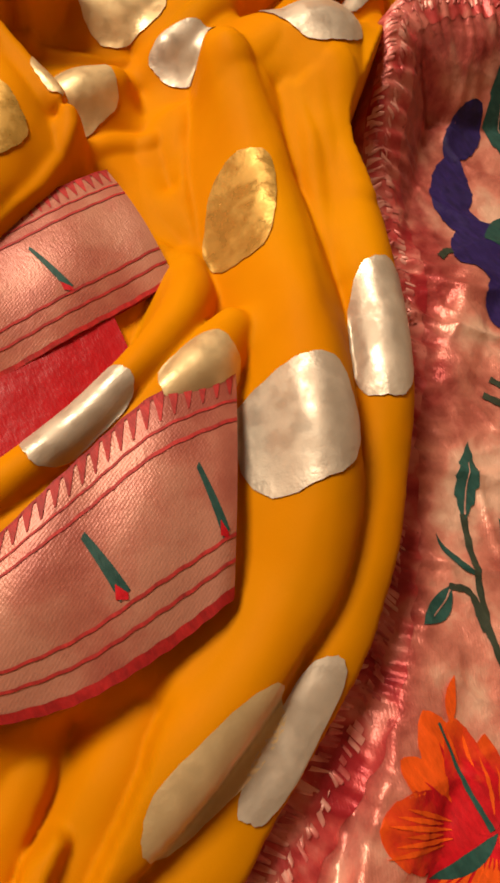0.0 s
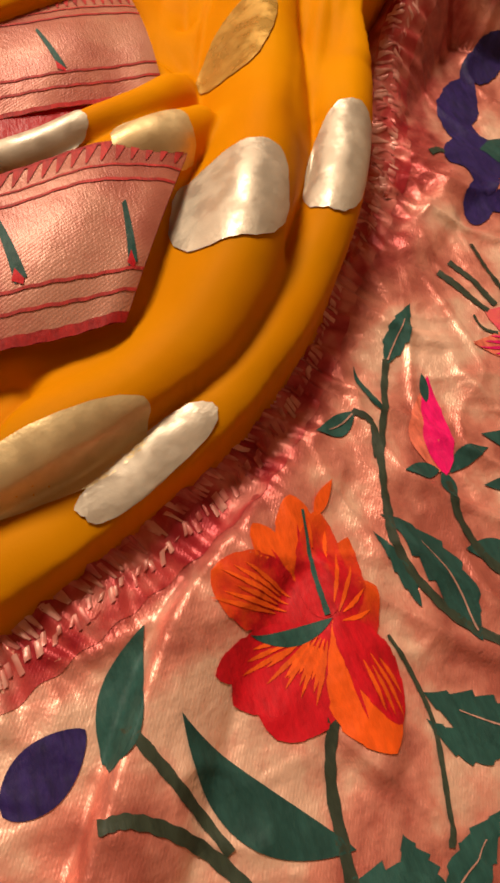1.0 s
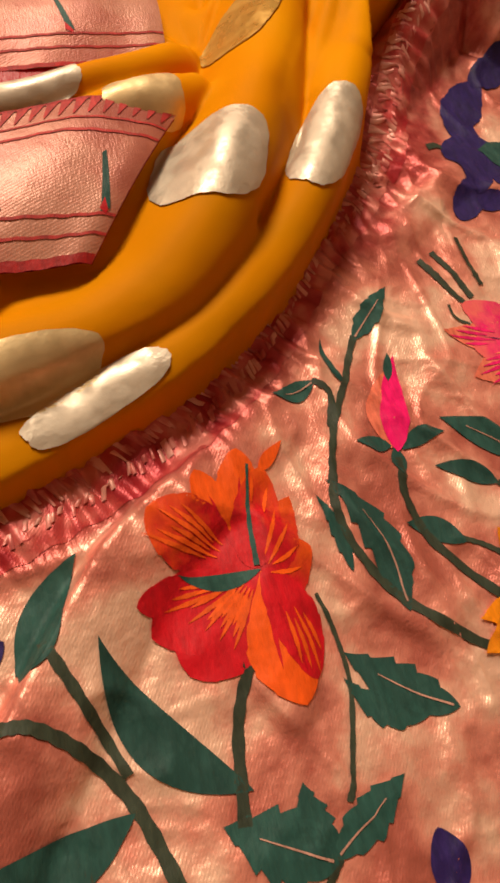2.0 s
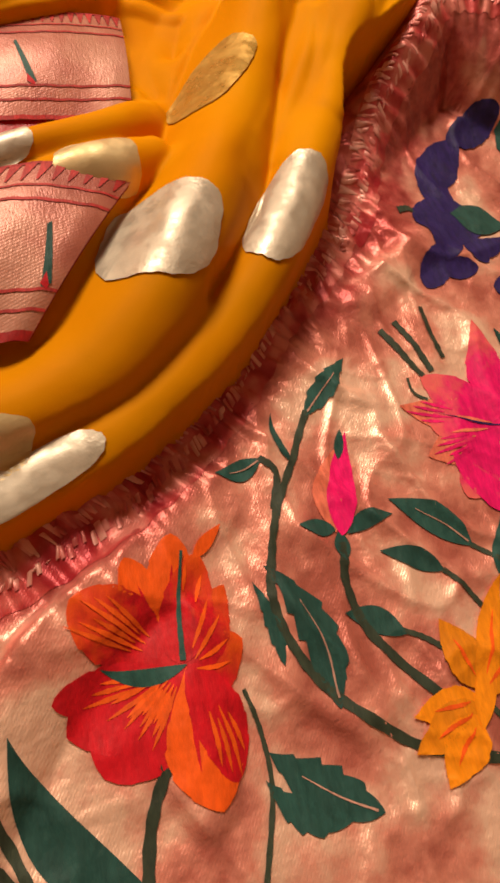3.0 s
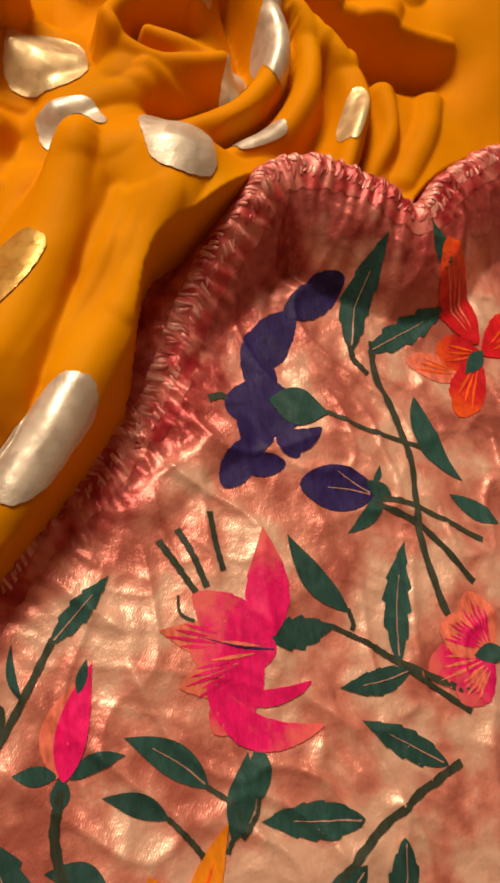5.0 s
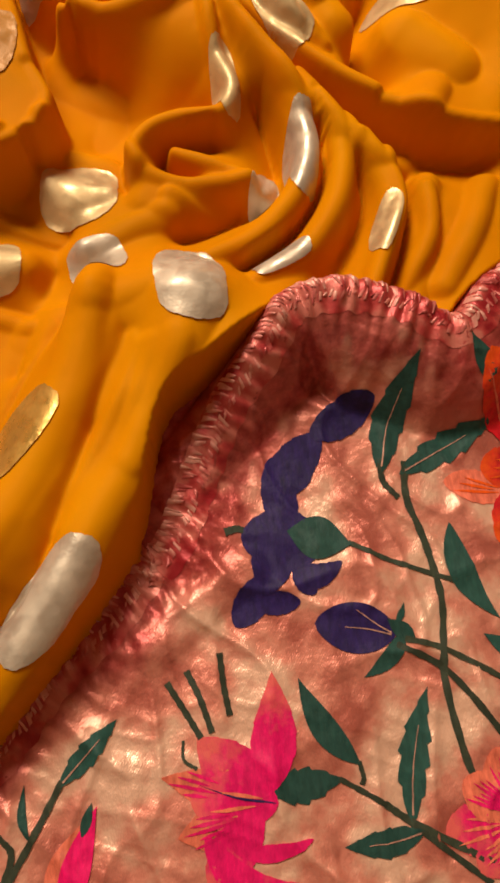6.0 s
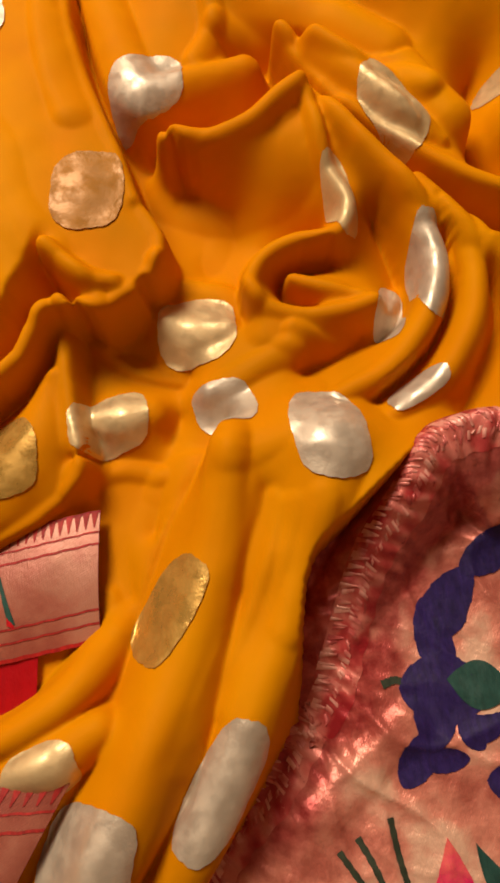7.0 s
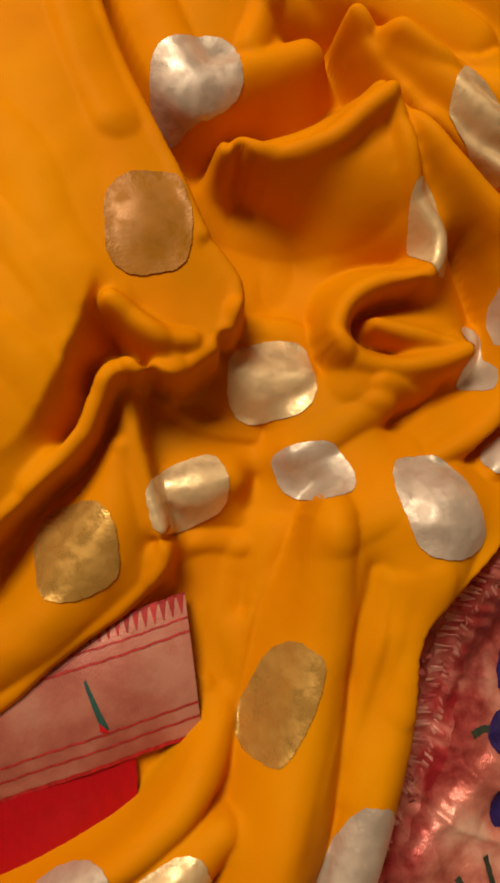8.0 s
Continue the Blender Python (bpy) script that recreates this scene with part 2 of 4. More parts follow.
    def hang(self):
        """The cloth between its pins, slightly puffed up, from coarse to fine."""
        ny, nx = self.h.shape
        h = None
        for f, rounds in ((16, 400), (8, 300), (4, 160), (2, 70), (1, 30)):
            gy, gx = -(-ny // f), -(-nx // f)
            pad = ((0, gy * f - ny), (0, gx * f - nx))
            held = np.pad(self.held, pad).reshape(gy, f, gx, f).astype(float)
            some = held.sum((1, 3))
            pins = (np.pad(self.pin * self.held, pad).reshape(gy, f, gx, f)).sum((1, 3)) / np.maximum(some, 1)
            fixed = some > 0
            if h is None:
                h = np.full((gy, gx), pins[fixed].mean())
            else:
                h = np.repeat(np.repeat(h, 2, 0), 2, 1)[:gy, :gx]
            for _ in range(rounds):
                p = np.pad(np.where(fixed, pins, h), 1, mode="edge")
                h = (p[:-2, 1:-1] + p[2:, 1:-1] + p[1:-1, :-2] + p[1:-1, 2:]) / 4 + self.puff * (f * self.step) ** 2 / 4
            h = np.where(fixed, pins, h)
        self.h = h

    def plump(self, r):
        """Give every crest the roundness of rolled cloth, radius r, and leave the creases sharp."""
        k = int(r / self.step)
        p, (ny, nx) = np.pad(self.h, k, mode="edge"), self.h.shape
        out = self.h.copy()
        for i in range(-k, k + 1):
            for j in range(-k, k + 1):
                d2 = (i * i + j * j) * self.step**2
                if d2 < r * r:
                    out = np.maximum(out, p[k + i : k + i + ny, k + j : k + j + nx] + math.sqrt(r * r - d2) - r)
        self.h = out

    def smooth(self, rounds=1):
        for _ in range(rounds):
            p = np.pad(self.h, 1, mode="edge")
            self.h = (p[1:-1, 1:-1] * 4 + p[:-2, 1:-1] + p[2:, 1:-1] + p[1:-1, :-2] + p[1:-1, 2:]) / 8

    def at(self, x, y):
        u = np.clip((np.asarray(x, float) - self.x[0]) / self.step, 0, len(self.x) - 1.001)
        v = np.clip((np.asarray(y, float) - self.y[0]) / self.step, 0, len(self.y) - 1.001)
        i, j = u.astype(int), v.astype(int)
        a, b = u - i, v - j
        h = self.h
        return (h[j, i] * (1 - a) + h[j, i + 1] * a) * (1 - b) + (h[j + 1, i] * (1 - a) + h[j + 1, i + 1] * a) * b

    def mesh(self, name, mat, least=None):
        ny, nx = self.h.shape
        verts = np.stack([self.X, self.Y, self.h], -1).reshape(-1, 3) * CM
        idx = np.arange(nx * ny).reshape(ny, nx)
        quads = np.stack([idx[:-1, :-1], idx[:-1, 1:], idx[1:, 1:], idx[1:, :-1]], -1).reshape(-1, 4)
        if least is not None:
            quads = quads[(self.h.ravel()[quads] > least).any(1)]
            used, inverse = np.unique(quads, return_inverse=True)
            verts, quads = verts[used], inverse.reshape(-1, 4)
        return mesh_of(name, verts.tolist(), quads.tolist(), mat)


def grid_mesh(name, P, mat):
    """A mesh from an array of places, rows by columns."""
    r, c = P.shape[:2]
    idx = np.arange(r * c).reshape(r, c)
    q = np.stack([idx[:-1, :-1], idx[:-1, 1:], idx[1:, 1:], idx[1:, :-1]], -1).reshape(-1, 4)
    return mesh_of(name, P.reshape(-1, 3).tolist(), q.tolist(), mat)


# ---- the room, as plain closing walls ----
def slab(name, size, place, mat, label, category):
    bm = bmesh.new()
    bmesh.ops.create_cube(bm, size=1)
    bmesh.ops.scale(bm, vec=size, verts=bm.verts)
    bmesh.ops.bevel(bm, geom=bm.edges[:], offset=0.01, segments=2, affect="EDGES")
    me = bpy.data.meshes.new(name)
    bm.to_mesh(me)
    bm.free()
    me.materials.append(mat)
    ob = new(name, me)
    ob.location = place
    return tagged(ob, label, category, kind="structure")


slab("floor", (4.4, 4.4, 0.1), (0, 0, -0.6), M_FLOOR, "plain tiled floor of the room", "floor")
slab("ceiling", (4.4, 4.4, 0.1), (0, 0, 2.1), M_WALL, "plain cream painted ceiling", "ceiling")
slab("wall_north", (4.4, 0.1, 2.6), (0, 2.15, 0.75), M_WALL, "plain cream painted wall", "wall")
slab("wall_south", (4.4, 0.1, 2.6), (0, -2.15, 0.75), M_WALL, "plain cream painted wall", "wall")
slab("wall_east", (0.1, 4.2, 2.6), (2.15, 0, 0.75), M_WALL, "plain cream painted wall", "wall")
slab("wall_west", (0.1, 4.2, 2.6), (-2.15, 0, 0.75), M_WALL, "plain cream painted wall", "wall")
slab("bed", (1.5, 1.9, 0.52), (0, 0.1, -0.29), M_SHEET, "bed with a pale sheet under the cloth", "bed")

# ---- the rose brocade end piece ----
pink = Relief(-32, 40, -36, 40, 0.12)
# the raised hem over the heap, the valley beside the ruched edge, and the broad waves
HEM = [(3.7, 10.27, 0.3, 1.2, 2), (5.71, 12.83, 1.2, 1.2, 2.5), (7.65, 15.3, 3.2, 1, 3), (9.15, 17.35, 4, 1, 4.5), (11.88, 17.95, 4, 1, 5), (14.63, 17.49, 3.6, 1, 5), (17.53, 16.41, 3.2, 1, 5), (19.61, 18.46, 3.2, 1, 5), (23.38, 20.71, 3, 1.2, 5), (30.95, 23.78, 2.6, 1.2, 5)]
pink.fold(HEM, 0.6, 1.1)
pink.add([(-5.92, -5.12, 0.3, 1.8, 1), (-8.45, -6.52, 0.6, 2.2, 0.5), (-10.35, -7.62, 0.85, 2.4, 0.35), (-11.98, -8.78, 0.95, 2.6, 0.3), (-13.84, -11, 1, 2.6, 0.3), (-15.92, -13.81, 1, 2.6, 0.3), (-16.82, -15.01, 1, 2.6, 0.3)], 1.0)
pink.add([(-7.53, -14.36, 0.4, 1, 1), (-7.44, -12.83, 0.5, 1.4, 1.4), (-7.3, -10.15, 0.3, 1.6, 1.6)], 1.2)
pink.add([(2.46, 2.38, 0.25, 1, 1), (4.31, 3.96, 0.35, 0.9, 1.2), (6.77, 5.83, 0.3, 0.9, 1.2)], 1.2)
EDGE = [(-20.94, -9.5), (-18.21, -8.66), (-16.69, -8.15), (-14.22, -7.23), (-11.31, -6.08), (-9.08, -4.99), (-6.89, -3.42), (-4.52, -1.22), (-1.97, 1.98), (0.23, 3.94), (2.19, 6.4), (3.16, 7.17), (4.61, 8.79)]
pink.gather([(x, y, 0.12, 1.5, 2.6) for x, y in EDGE], 0.75, 21)
pink.gather([(x, y, 0.13, 0.8, 3.0) for x, y, *_ in HEM], 0.8, 22)
pink.smooth(1)


def creased(wave, seed, turn):
    """Long soft creases that wander across the cloth."""
    wx, wy = (2.2 * value_noise(pink.X, pink.Y, 6.0, seed + k) for k in (30, 31))
    u = (pink.X + wx) * math.cos(turn) + (pink.Y + wy) * math.sin(turn)
    v = (pink.Y + wy) * math.cos(turn) - (pink.X + wx) * math.sin(turn)
    return (1 - np.abs(value_noise(u, v * 0.4, wave, seed))) ** 4


pink.h += 0.16 * value_noise(pink.X, pink.Y, 4.5, 3) + 0.28 * creased(2.6, 5, 0.7) + 0.17 * creased(1.4, 7, 0.2) + 0.07 * creased(0.9, 11, 1.1)
pink.h += 0.02 * value_noise(pink.X + 0.4 * pink.Y, pink.Y - 0.4 * pink.X, 0.8, 9)
brocade_cloth = tagged(new("brocade_cloth", pink.mesh("brocade_cloth", M_PINK)),
                       "rose-gold brocade sari end with woven flowers, rumpled on a bed", "cloth")

# the weft turns crimson towards the hem, with the heap's shade painted in
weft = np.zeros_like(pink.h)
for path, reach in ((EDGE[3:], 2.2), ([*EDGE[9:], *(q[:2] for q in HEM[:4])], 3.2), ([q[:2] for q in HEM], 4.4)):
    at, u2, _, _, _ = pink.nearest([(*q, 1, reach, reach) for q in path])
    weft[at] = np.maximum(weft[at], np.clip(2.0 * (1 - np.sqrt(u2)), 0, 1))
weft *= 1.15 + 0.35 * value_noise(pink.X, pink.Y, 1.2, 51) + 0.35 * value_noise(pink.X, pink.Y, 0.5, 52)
brocade_cloth.data.attributes.new("crimson_weft_shade", "FLOAT", "POINT").data.foreach_set("value", np.clip(weft, 0, 0.9).ravel().astype(np.float32))


def on_pink(x, y, lift=0.03):
    return np.stack([np.asarray(x), np.asarray(y), pink.at(x, y) + 0.8 * lift], -1) * CM


def blade(name, base, tip, width, mat, parent, label="", bend=0.0, jag=0.0, teeth=5, full=0.85, blunt=1.0, lift=0.065, n=34, m=9):
    """A woven leaf or petal from base to tip, draped over the brocade. full < 1 sets its belly nearer to the base; blunt < 1 rounds its tip."""
    a, b = np.array(base[:2], float), np.array(tip[:2], float)
    d, s = b - a, np.linspace(0, 1, n)
    side = np.array([-d[1], d[0]]) / np.hypot(*d)
    mid = a + s[:, None] * d + side * (bend * np.hypot(*d) * 4 * s * (1 - s))[:, None]
    half = width / 2 * np.clip(np.sin(np.pi * s**full), 0, 1) ** blunt
    t = np.linspace(-1, 1, m)
    saw = 1 - jag * ((s * teeth) % 1.0)
    left = half[:, None] * np.where(t < 0, saw[:, None], np.roll(saw, 2)[:, None]) * t
    P = mid[:, None] + side * left[..., None]
    me = grid_mesh(name, on_pink(P[..., 0], P[..., 1], lift), mat)
    me.attributes.new("along", "FLOAT", "POINT").data.foreach_set("value", np.repeat(s, m).astype(np.float32))
    return part(name, me, parent, label)


def stroke(name, points, w0, w1, mat, parent, label="", lift=0.065, n=10, spindle=False):
    """A woven stem or line of that width, from w0 to w1."""
    c = spline(np.array(points, float)[:, :2], n)
    tan = np.gradient(c, axis=0)
    tan /= np.linalg.norm(tan, axis=1)[:, None] + 1e-9
    side = np.stack([-tan[:, 1], tan[:, 0]], -1)
    w = np.linspace(w0, w1, len(c)) * (1 + 0.12 * np.sin(np.arange(len(c)) * 1.7))
    if spindle:
        w = w * np.clip(np.sin(np.pi * np.linspace(0.04, 0.98, len(c)) ** 0.8), 0.05, 1)
    t = np.linspace(-0.5, 0.5, 4)
    P = c[:, None] + side[:, None] * (w[:, None] * t)[..., None]
    return part(name, grid_mesh(name, on_pink(P[..., 0], P[..., 1], lift), mat), parent, label)


def leaf(base, tip, width, bend=0.0, jag=0.0, vein=True):
    ob = blade("leaf", base, tip, width, M_GREEN, brocade_cloth, "bottle-green woven leaf", bend, jag)
    if vein:
        a, b = np.array(base[:2], float), np.array(tip[:2], float)
        d = b - a
        side = np.array([-d[1], d[0]])
        way = [a + s * d + side * (bend * 4 * s * (1 - s)) for s in (0.06, 0.35, 0.7)]
        stroke("vein", way, 0.07, 0.03, M_VEIN, ob, "pale vein", lift=0.105)
    return ob


def stem(points, w0=0.32, w1=0.26):
    return stroke("stem", points, w0, w1, M_STEM, brocade_cloth, "dark olive woven stem")


def petal(parent, base, tip, width, mat, label, streak=None, count=0, full=1.5, bend=0.0, lift=0.075, span=(0.18, 0.78), blunt=0.6):
    ob = blade("petal", base, tip, width, mat, parent, label, bend, 0.07, 6, full, blunt, lift, 36, 11)
    a, b = np.array(base[:2], float), np.array(tip[:2], float)
    d = b - a
    side = np.array([-d[1], d[0]]) / np.hypot(*d)
    for k in range(count):
        f = (k + 0.5) / count * 2 - 1
        s0, s1 = span[0] + 0.08 * (k % 2), span[1] + 0.08 * ((k * 7) % 3 - 1)
        way = [a + d * s + side * (f * width * 0.5 * (s ** 0.8) * 0.78 + bend * np.hypot(*d) * 4 * s * (1 - s)) for s in (s0, (s0 + s1) / 2, s1)]
        stroke("streak", way, 0.1, 0.2, streak, ob, "", lift + 0.03, 7, True)
    return ob


# vermilion hibiscus
hibiscus = blade("hibiscus", (-7.56, -10.44), (-10.1, -10.06), 0.51, M_GREEN, brocade_cloth, "large vermilion and crimson woven hibiscus", 0.12, lift=0.1)
petal(hibiscus, (-7.88, -9.79), (-7.38, -6.43), 1.75, M_ORANGE, "vermilion petal", M_RED, 1, full=1.0, lift=0.03)
petal(hibiscus, (-7.98, -10.1), (-8.99, -7.02), 1.44, M_ORANGE, "vermilion petal", M_RED, 1, full=1.1, lift=0.045)
petal(hibiscus, (-7.79, -10.38), (-6.63, -7.16), 1.75, M_FLAME, "crimson petal turning vermilion", M_ORANGE, 2, full=0.9, lift=0.09, span=(0.55, 0.9))
petal(hibiscus, (-7.69, -10.74), (-5.89, -8.26), 1.76, M_FLAME, "crimson petal turning vermilion", M_ORANGE, 2, full=0.8, lift=0.07, blunt=0.8)
petal(hibiscus, (-7.73, -10.48), (-5.63, -10.01), 1.99, M_FLAME, "crimson petal turning vermilion", M_ORANGE, 2, full=1.0, bend=-0.1, lift=0.065, blunt=0.8)
petal(hibiscus, (-7.78, -10.35), (-10.74, -8.02), 2.3, M_FLAME, "crimson petal turning vermilion", M_ORANGE, 6, full=1.3, lift=0.06, span=(0.3, 0.85))
petal(hibiscus, (-7.83, -10.59), (-11.5, -10.77), 1.39, M_RED, "crimson petal", M_ORANGE, 3, full=1.25, lift=0.06, span=(0.3, 0.7))
petal(hibiscus, (-7.76, -10.55), (-11.19, -11.67), 2.56, M_RED, "crimson petal", M_ORANGE, 4, full=1.3, lift=0.066, span=(0.2, 0.6), blunt=0.75)
petal(hibiscus, (-7.75, -10.5), (-10.31, -12.96), 2.83, M_RED, "crimson petal", M_ORANGE, 9, full=1.3, lift=0.068, span=(0.14, 0.55))
petal(hibiscus, (-7.59, -10.5), (-7.17, -14.56), 2.49, M_ORANGE, "vermilion petal", M_RED, 2, full=1.3, lift=0.078, blunt=0.75)
petal(hibiscus, (-7.49, -10.44), (-6.55, -13.96), 1.74, M_RED, "crimson petal", M_ORANGE, 4, full=1.0, bend=0.06, lift=0.085, span=(0.4, 0.9))
stroke("stamen", [(-7.66, -10.3), (-7.5, -8.68), (-7.15, -7.02)], 0.18, 0.09, M_GREEN, hibiscus, "green stamen", lift=0.15)
blade("anther", (-6.82, -7.33), (-5.63, -6.29), 0.46, M_ORANGE, hibiscus, "vermilion anther", lift=0.09)
stem([(-8.47, -12.88), (-9.24, -14.55), (-9.71, -17.04)], 0.33, 0.38)
# the vine with the ragged leaf
stem([(-1.28, -2.3), (-2.45, -4.37), (-3.53, -6.17), (-4.11, -7.82), (-4.31, -9.05), (-3.9, -10.71), (-2.76, -12.46), (-0.45, -14.38), (2.32, -15.42), (5.67, -16.32)], 0.27, 0.37)
leaf((-1.39, -2.5), (0.95, -0.15), 1.05, jag=0.25)
leaf((-3.61, -4.07), (-5.47, -4.48), 0.78, 0.1)
stem([(-3.67, -4.02), (-3.14, -4.69), (-3.53, -5.97)], 0.23, 0.28)
leaf((-2.43, -4.37), (-2.75, -2.28), 0.32, 0.1, vein=False)
leaf((-2.84, -12.76), (-4.4, -7.86), 1.57, -0.12, 0.3)
leaf((-2.81, -12.66), (-3.28, -9.45), 1.08, -0.05, 0.3, False)
leaf((-4.39, -11.11), (-4.9, -8.32), 0.64, -0.05, 0.3, False)
# magenta bud
bud = blade("bud", (-1.14, -7.27), (0.1, -3.32), 1.16, M_MAGENTA, brocade_cloth, "magenta woven bud", 0.03, full=0.72, lift=0.08)
blade("petal", (-1.37, -7.12), (-0.49, -3.94), 1.18, M_SALMON, bud, "salmon petal", 0.1, full=0.8, lift=0.06)
blade("tip", (-0.49, -4.39), (-0.1, -3.19), 0.41, M_GREEN, bud, "green tip", lift=0.1)
leaf((-1.34, -7.02), (-2.84, -6.7), 0.64, vein=False)
leaf((-0.92, -7.21), (1.1, -6.76), 0.68, 0.1, vein=False)
leaf((-1.34, -8.17), (-1.18, -7.01), 0.69, vein=False)
stem([(-1.24, -7.47), (-1.51, -9.01), (-0.98, -10.87), (1.05, -13.43)], 0.35, 0.35)
# leaves round the amber flower
leaf((4.09, -8.42), (1.08, -6.16), 1.18, -0.06)
stem([(3.99, -8.34), (4.96, -9.17), (5.42, -10.09)], 0.18, 0.22)
leaf((2.47, -9.14), (0.15, -8.02), 0.8, -0.06, vein=False)
stem([(2.42, -9.08), (3.12, -9.89), (3.62, -10.59)], 0.18, 0.22)
leaf((5.91, -9.18), (6.24, -7.12), 0.94, vein=False)
stem([(5.93, -8.99), (5.76, -9.59), (5.13, -10.32)], 0.18, 0.19)
leaf((0.21, -10.99), (-1.9, -9.9), 0.94, -0.08, vein=False)
stem([(0.11, -10.84), (0.87, -11.24), (1.6, -11.82)], 0.19, 0.22)
leaf((7.66, -10.09), (6.4, -9.73), 0.62, vein=False)
# amber flower
amber = blade("amber_flower", (1.92, -14.48), (3.32, -12.15), 0.86, M_AMBER, brocade_cloth, "amber woven flower with pointed petals", lift=0.15)
petal(amber, (2.42, -13.58), (4.63, -9.62), 1.28, M_AMBER, "amber petal", M_ORANGE, 1, lift=0.125, full=0.8, blunt=1.0)
petal(amber, (2.55, -13.25), (1.54, -10.72), 1.65, M_AMBER, "amber petal", M_ORANGE, 1, full=0.8, lift=0.11, blunt=1.0)
petal(amber, (2.32, -13.55), (-0.45, -13.55), 1.31, M_AMBER, "amber petal", M_ORANGE, 1, full=0.8, lift=0.115, blunt=1.0)
petal(amber, (2.22, -13.72), (-0.65, -14.63), 1.5, M_AMBER, "amber petal", M_ORANGE, 1, full=0.8, lift=0.12, blunt=1.0)
petal(amber, (1.92, -13.98), (0.21, -15.85), 1.71, M_AMBER, "amber petal", M_ORANGE, 1, full=0.8, lift=0.125, blunt=1.0)
petal(amber, (2.45, -13.42), (4.45, -12.14), 1.25, M_AMBER, "amber petal", M_ORANGE, 1, full=0.8, lift=0.13, blunt=1.0)
stem([(2.52, -13.62), (3.64, -15.19), (5.37, -17.2)], 0.22, 0.26)
# magenta lily
lily = blade("lily", (10.32, -3.26), (6.92, -3.41), 1.51, M_GREEN, brocade_cloth, "magenta and salmon woven lily with a green calyx", 0.0, 0.25, full=1.1, lift=0.06)
petal(lily, (6.85, -3.65), (7.54, 1.25), 2, M_LILY, "magenta petal turning salmon", M_SALMON, 0, full=0.8, bend=-0.06, blunt=1.0)
petal(lily, (7.23, -4.18), (4.24, -1.18), 2.34, M_LILY, "magenta petal turning salmon", M_SALMON, 0, full=1.0, lift=0.06, blunt=0.8)
petal(lily, (6.84, -3.75), (2.69, -2.51), 1.8, M_SALMON, "salmon petal", M_MAGENTA, 4, full=0.75, lift=0.055, blunt=1.0, span=(0.45, 0.85))
petal(lily, (6.89, -4.11), (3.29, -4.77), 1.97, M_SALMON, "salmon petal", M_MAGENTA, 5, full=0.9, lift=0.055, blunt=0.9, span=(0.4, 0.85))
petal(lily, (7.43, -3.84), (3.84, -3.44), 2.39, M_LILY, "magenta petal turning salmon", M_SALMON, 2, full=1.0, lift=0.068)
petal(lily, (6.79, -4.01), (4.49, -6.61), 1.98, M_LILY, "magenta petal turning salmon", M_SALMON, 0, full=1.2, lift=0.075)
petal(lily, (4.34, -4.84), (9.01, -7), 1.36, M_LILY, "magenta petal turning salmon", M_SALMON, 0, full=0.8, bend=-0.2, lift=0.08)
petal(lily, (5.47, -5.37), (8.76, -5.29), 0.68, M_MAGENTA, "magenta petal", M_SALMON, 0, full=0.8, bend=-0.1, lift=0.085)
stroke("streak", [(7.32, -3.84), (5.86, -3.54), (4.28, -2.94)], 0.11, 0.05, M_NAVY, lily, "dark throat line", lift=0.1, spindle=True)
stem([(10.09, -3.24), (11.88, -4.34), (13.3, -5.48), (15.9, -7.59)], 0.21, 0.26)
stroke("stamen", [(5.67, -0.42), (5.48, 0.78), (5.37, 2.14)], 0.26, 0.27, M_STEM, lily, "dark olive stamen")
stroke("stamen", [(4.88, -1.02), (4.42, 0.4), (3.9, 1.51)], 0.26, 0.28, M_STEM, lily, "dark olive stamen")
stroke("stamen", [(4.41, -1.2), (3.73, -0.03), (3.05, 1.09)], 0.26, 0.27, M_STEM, lily, "dark olive stamen")
stroke("stamen", [(4.18, -2.34), (3.65, -1.94), (3.65, -1.22)], 0.15, 0.11, M_STEM, lily, "dark olive stamen")
leaf((11.04, -2.78), (8.71, 0.86), 1.14, 0.08, vein=False)
stem([(10.99, -2.63), (11.11, -3.26), (11.01, -3.54)], 0.2, 0.22)
# navy flower and bud
bell = blade("bellflower", (11.78, 6.46), (8.81, 7.27), 2.05, M_GREEN, brocade_cloth, "navy woven bellflower with a green calyx", full=1.1, lift=0.1)
petal(bell, (10.36, 11.75), (13.55, 13.39), 1.86, M_NAVY, "navy petal", full=1.0)
petal(bell, (8.11, 9.03), (10.83, 11.95), 2.08, M_NAVY, "navy petal", full=1.0, lift=0.06)
petal(bell, (8.87, 6.89), (8.4, 10.89), 1.75, M_NAVY, "navy petal", full=1.0, lift=0.062)
petal(bell, (8.89, 9.02), (10.23, 10.88), 1.47, M_NAVY, "navy petal", full=1.0, lift=0.065)
petal(bell, (10.79, 6.59), (6.65, 7.15), 3.06, M_NAVY, "navy petal", full=1.15, lift=0.07)
petal(bell, (8.83, 8.45), (7.53, 4.42), 2.22, M_NAVY, "navy petal", full=1.0, lift=0.075)
petal(bell, (8.04, 5.53), (6.14, 3.17), 1.57, M_NAVY, "navy petal", full=1.2, lift=0.055)
petal(bell, (6.83, 4.09), (9.14, 4.03), 1.08, M_NAVY, "navy petal", full=1.1, lift=0.06)
petal(bell, (8.74, 5.81), (11.22, 5.67), 1.17, M_NAVY, "navy petal", full=1.0, bend=-0.25, lift=0.065)
petal(bell, (8.96, 5.51), (9.85, 4.32), 0.99, M_NAVY, "navy petal", full=1.0, lift=0.06)
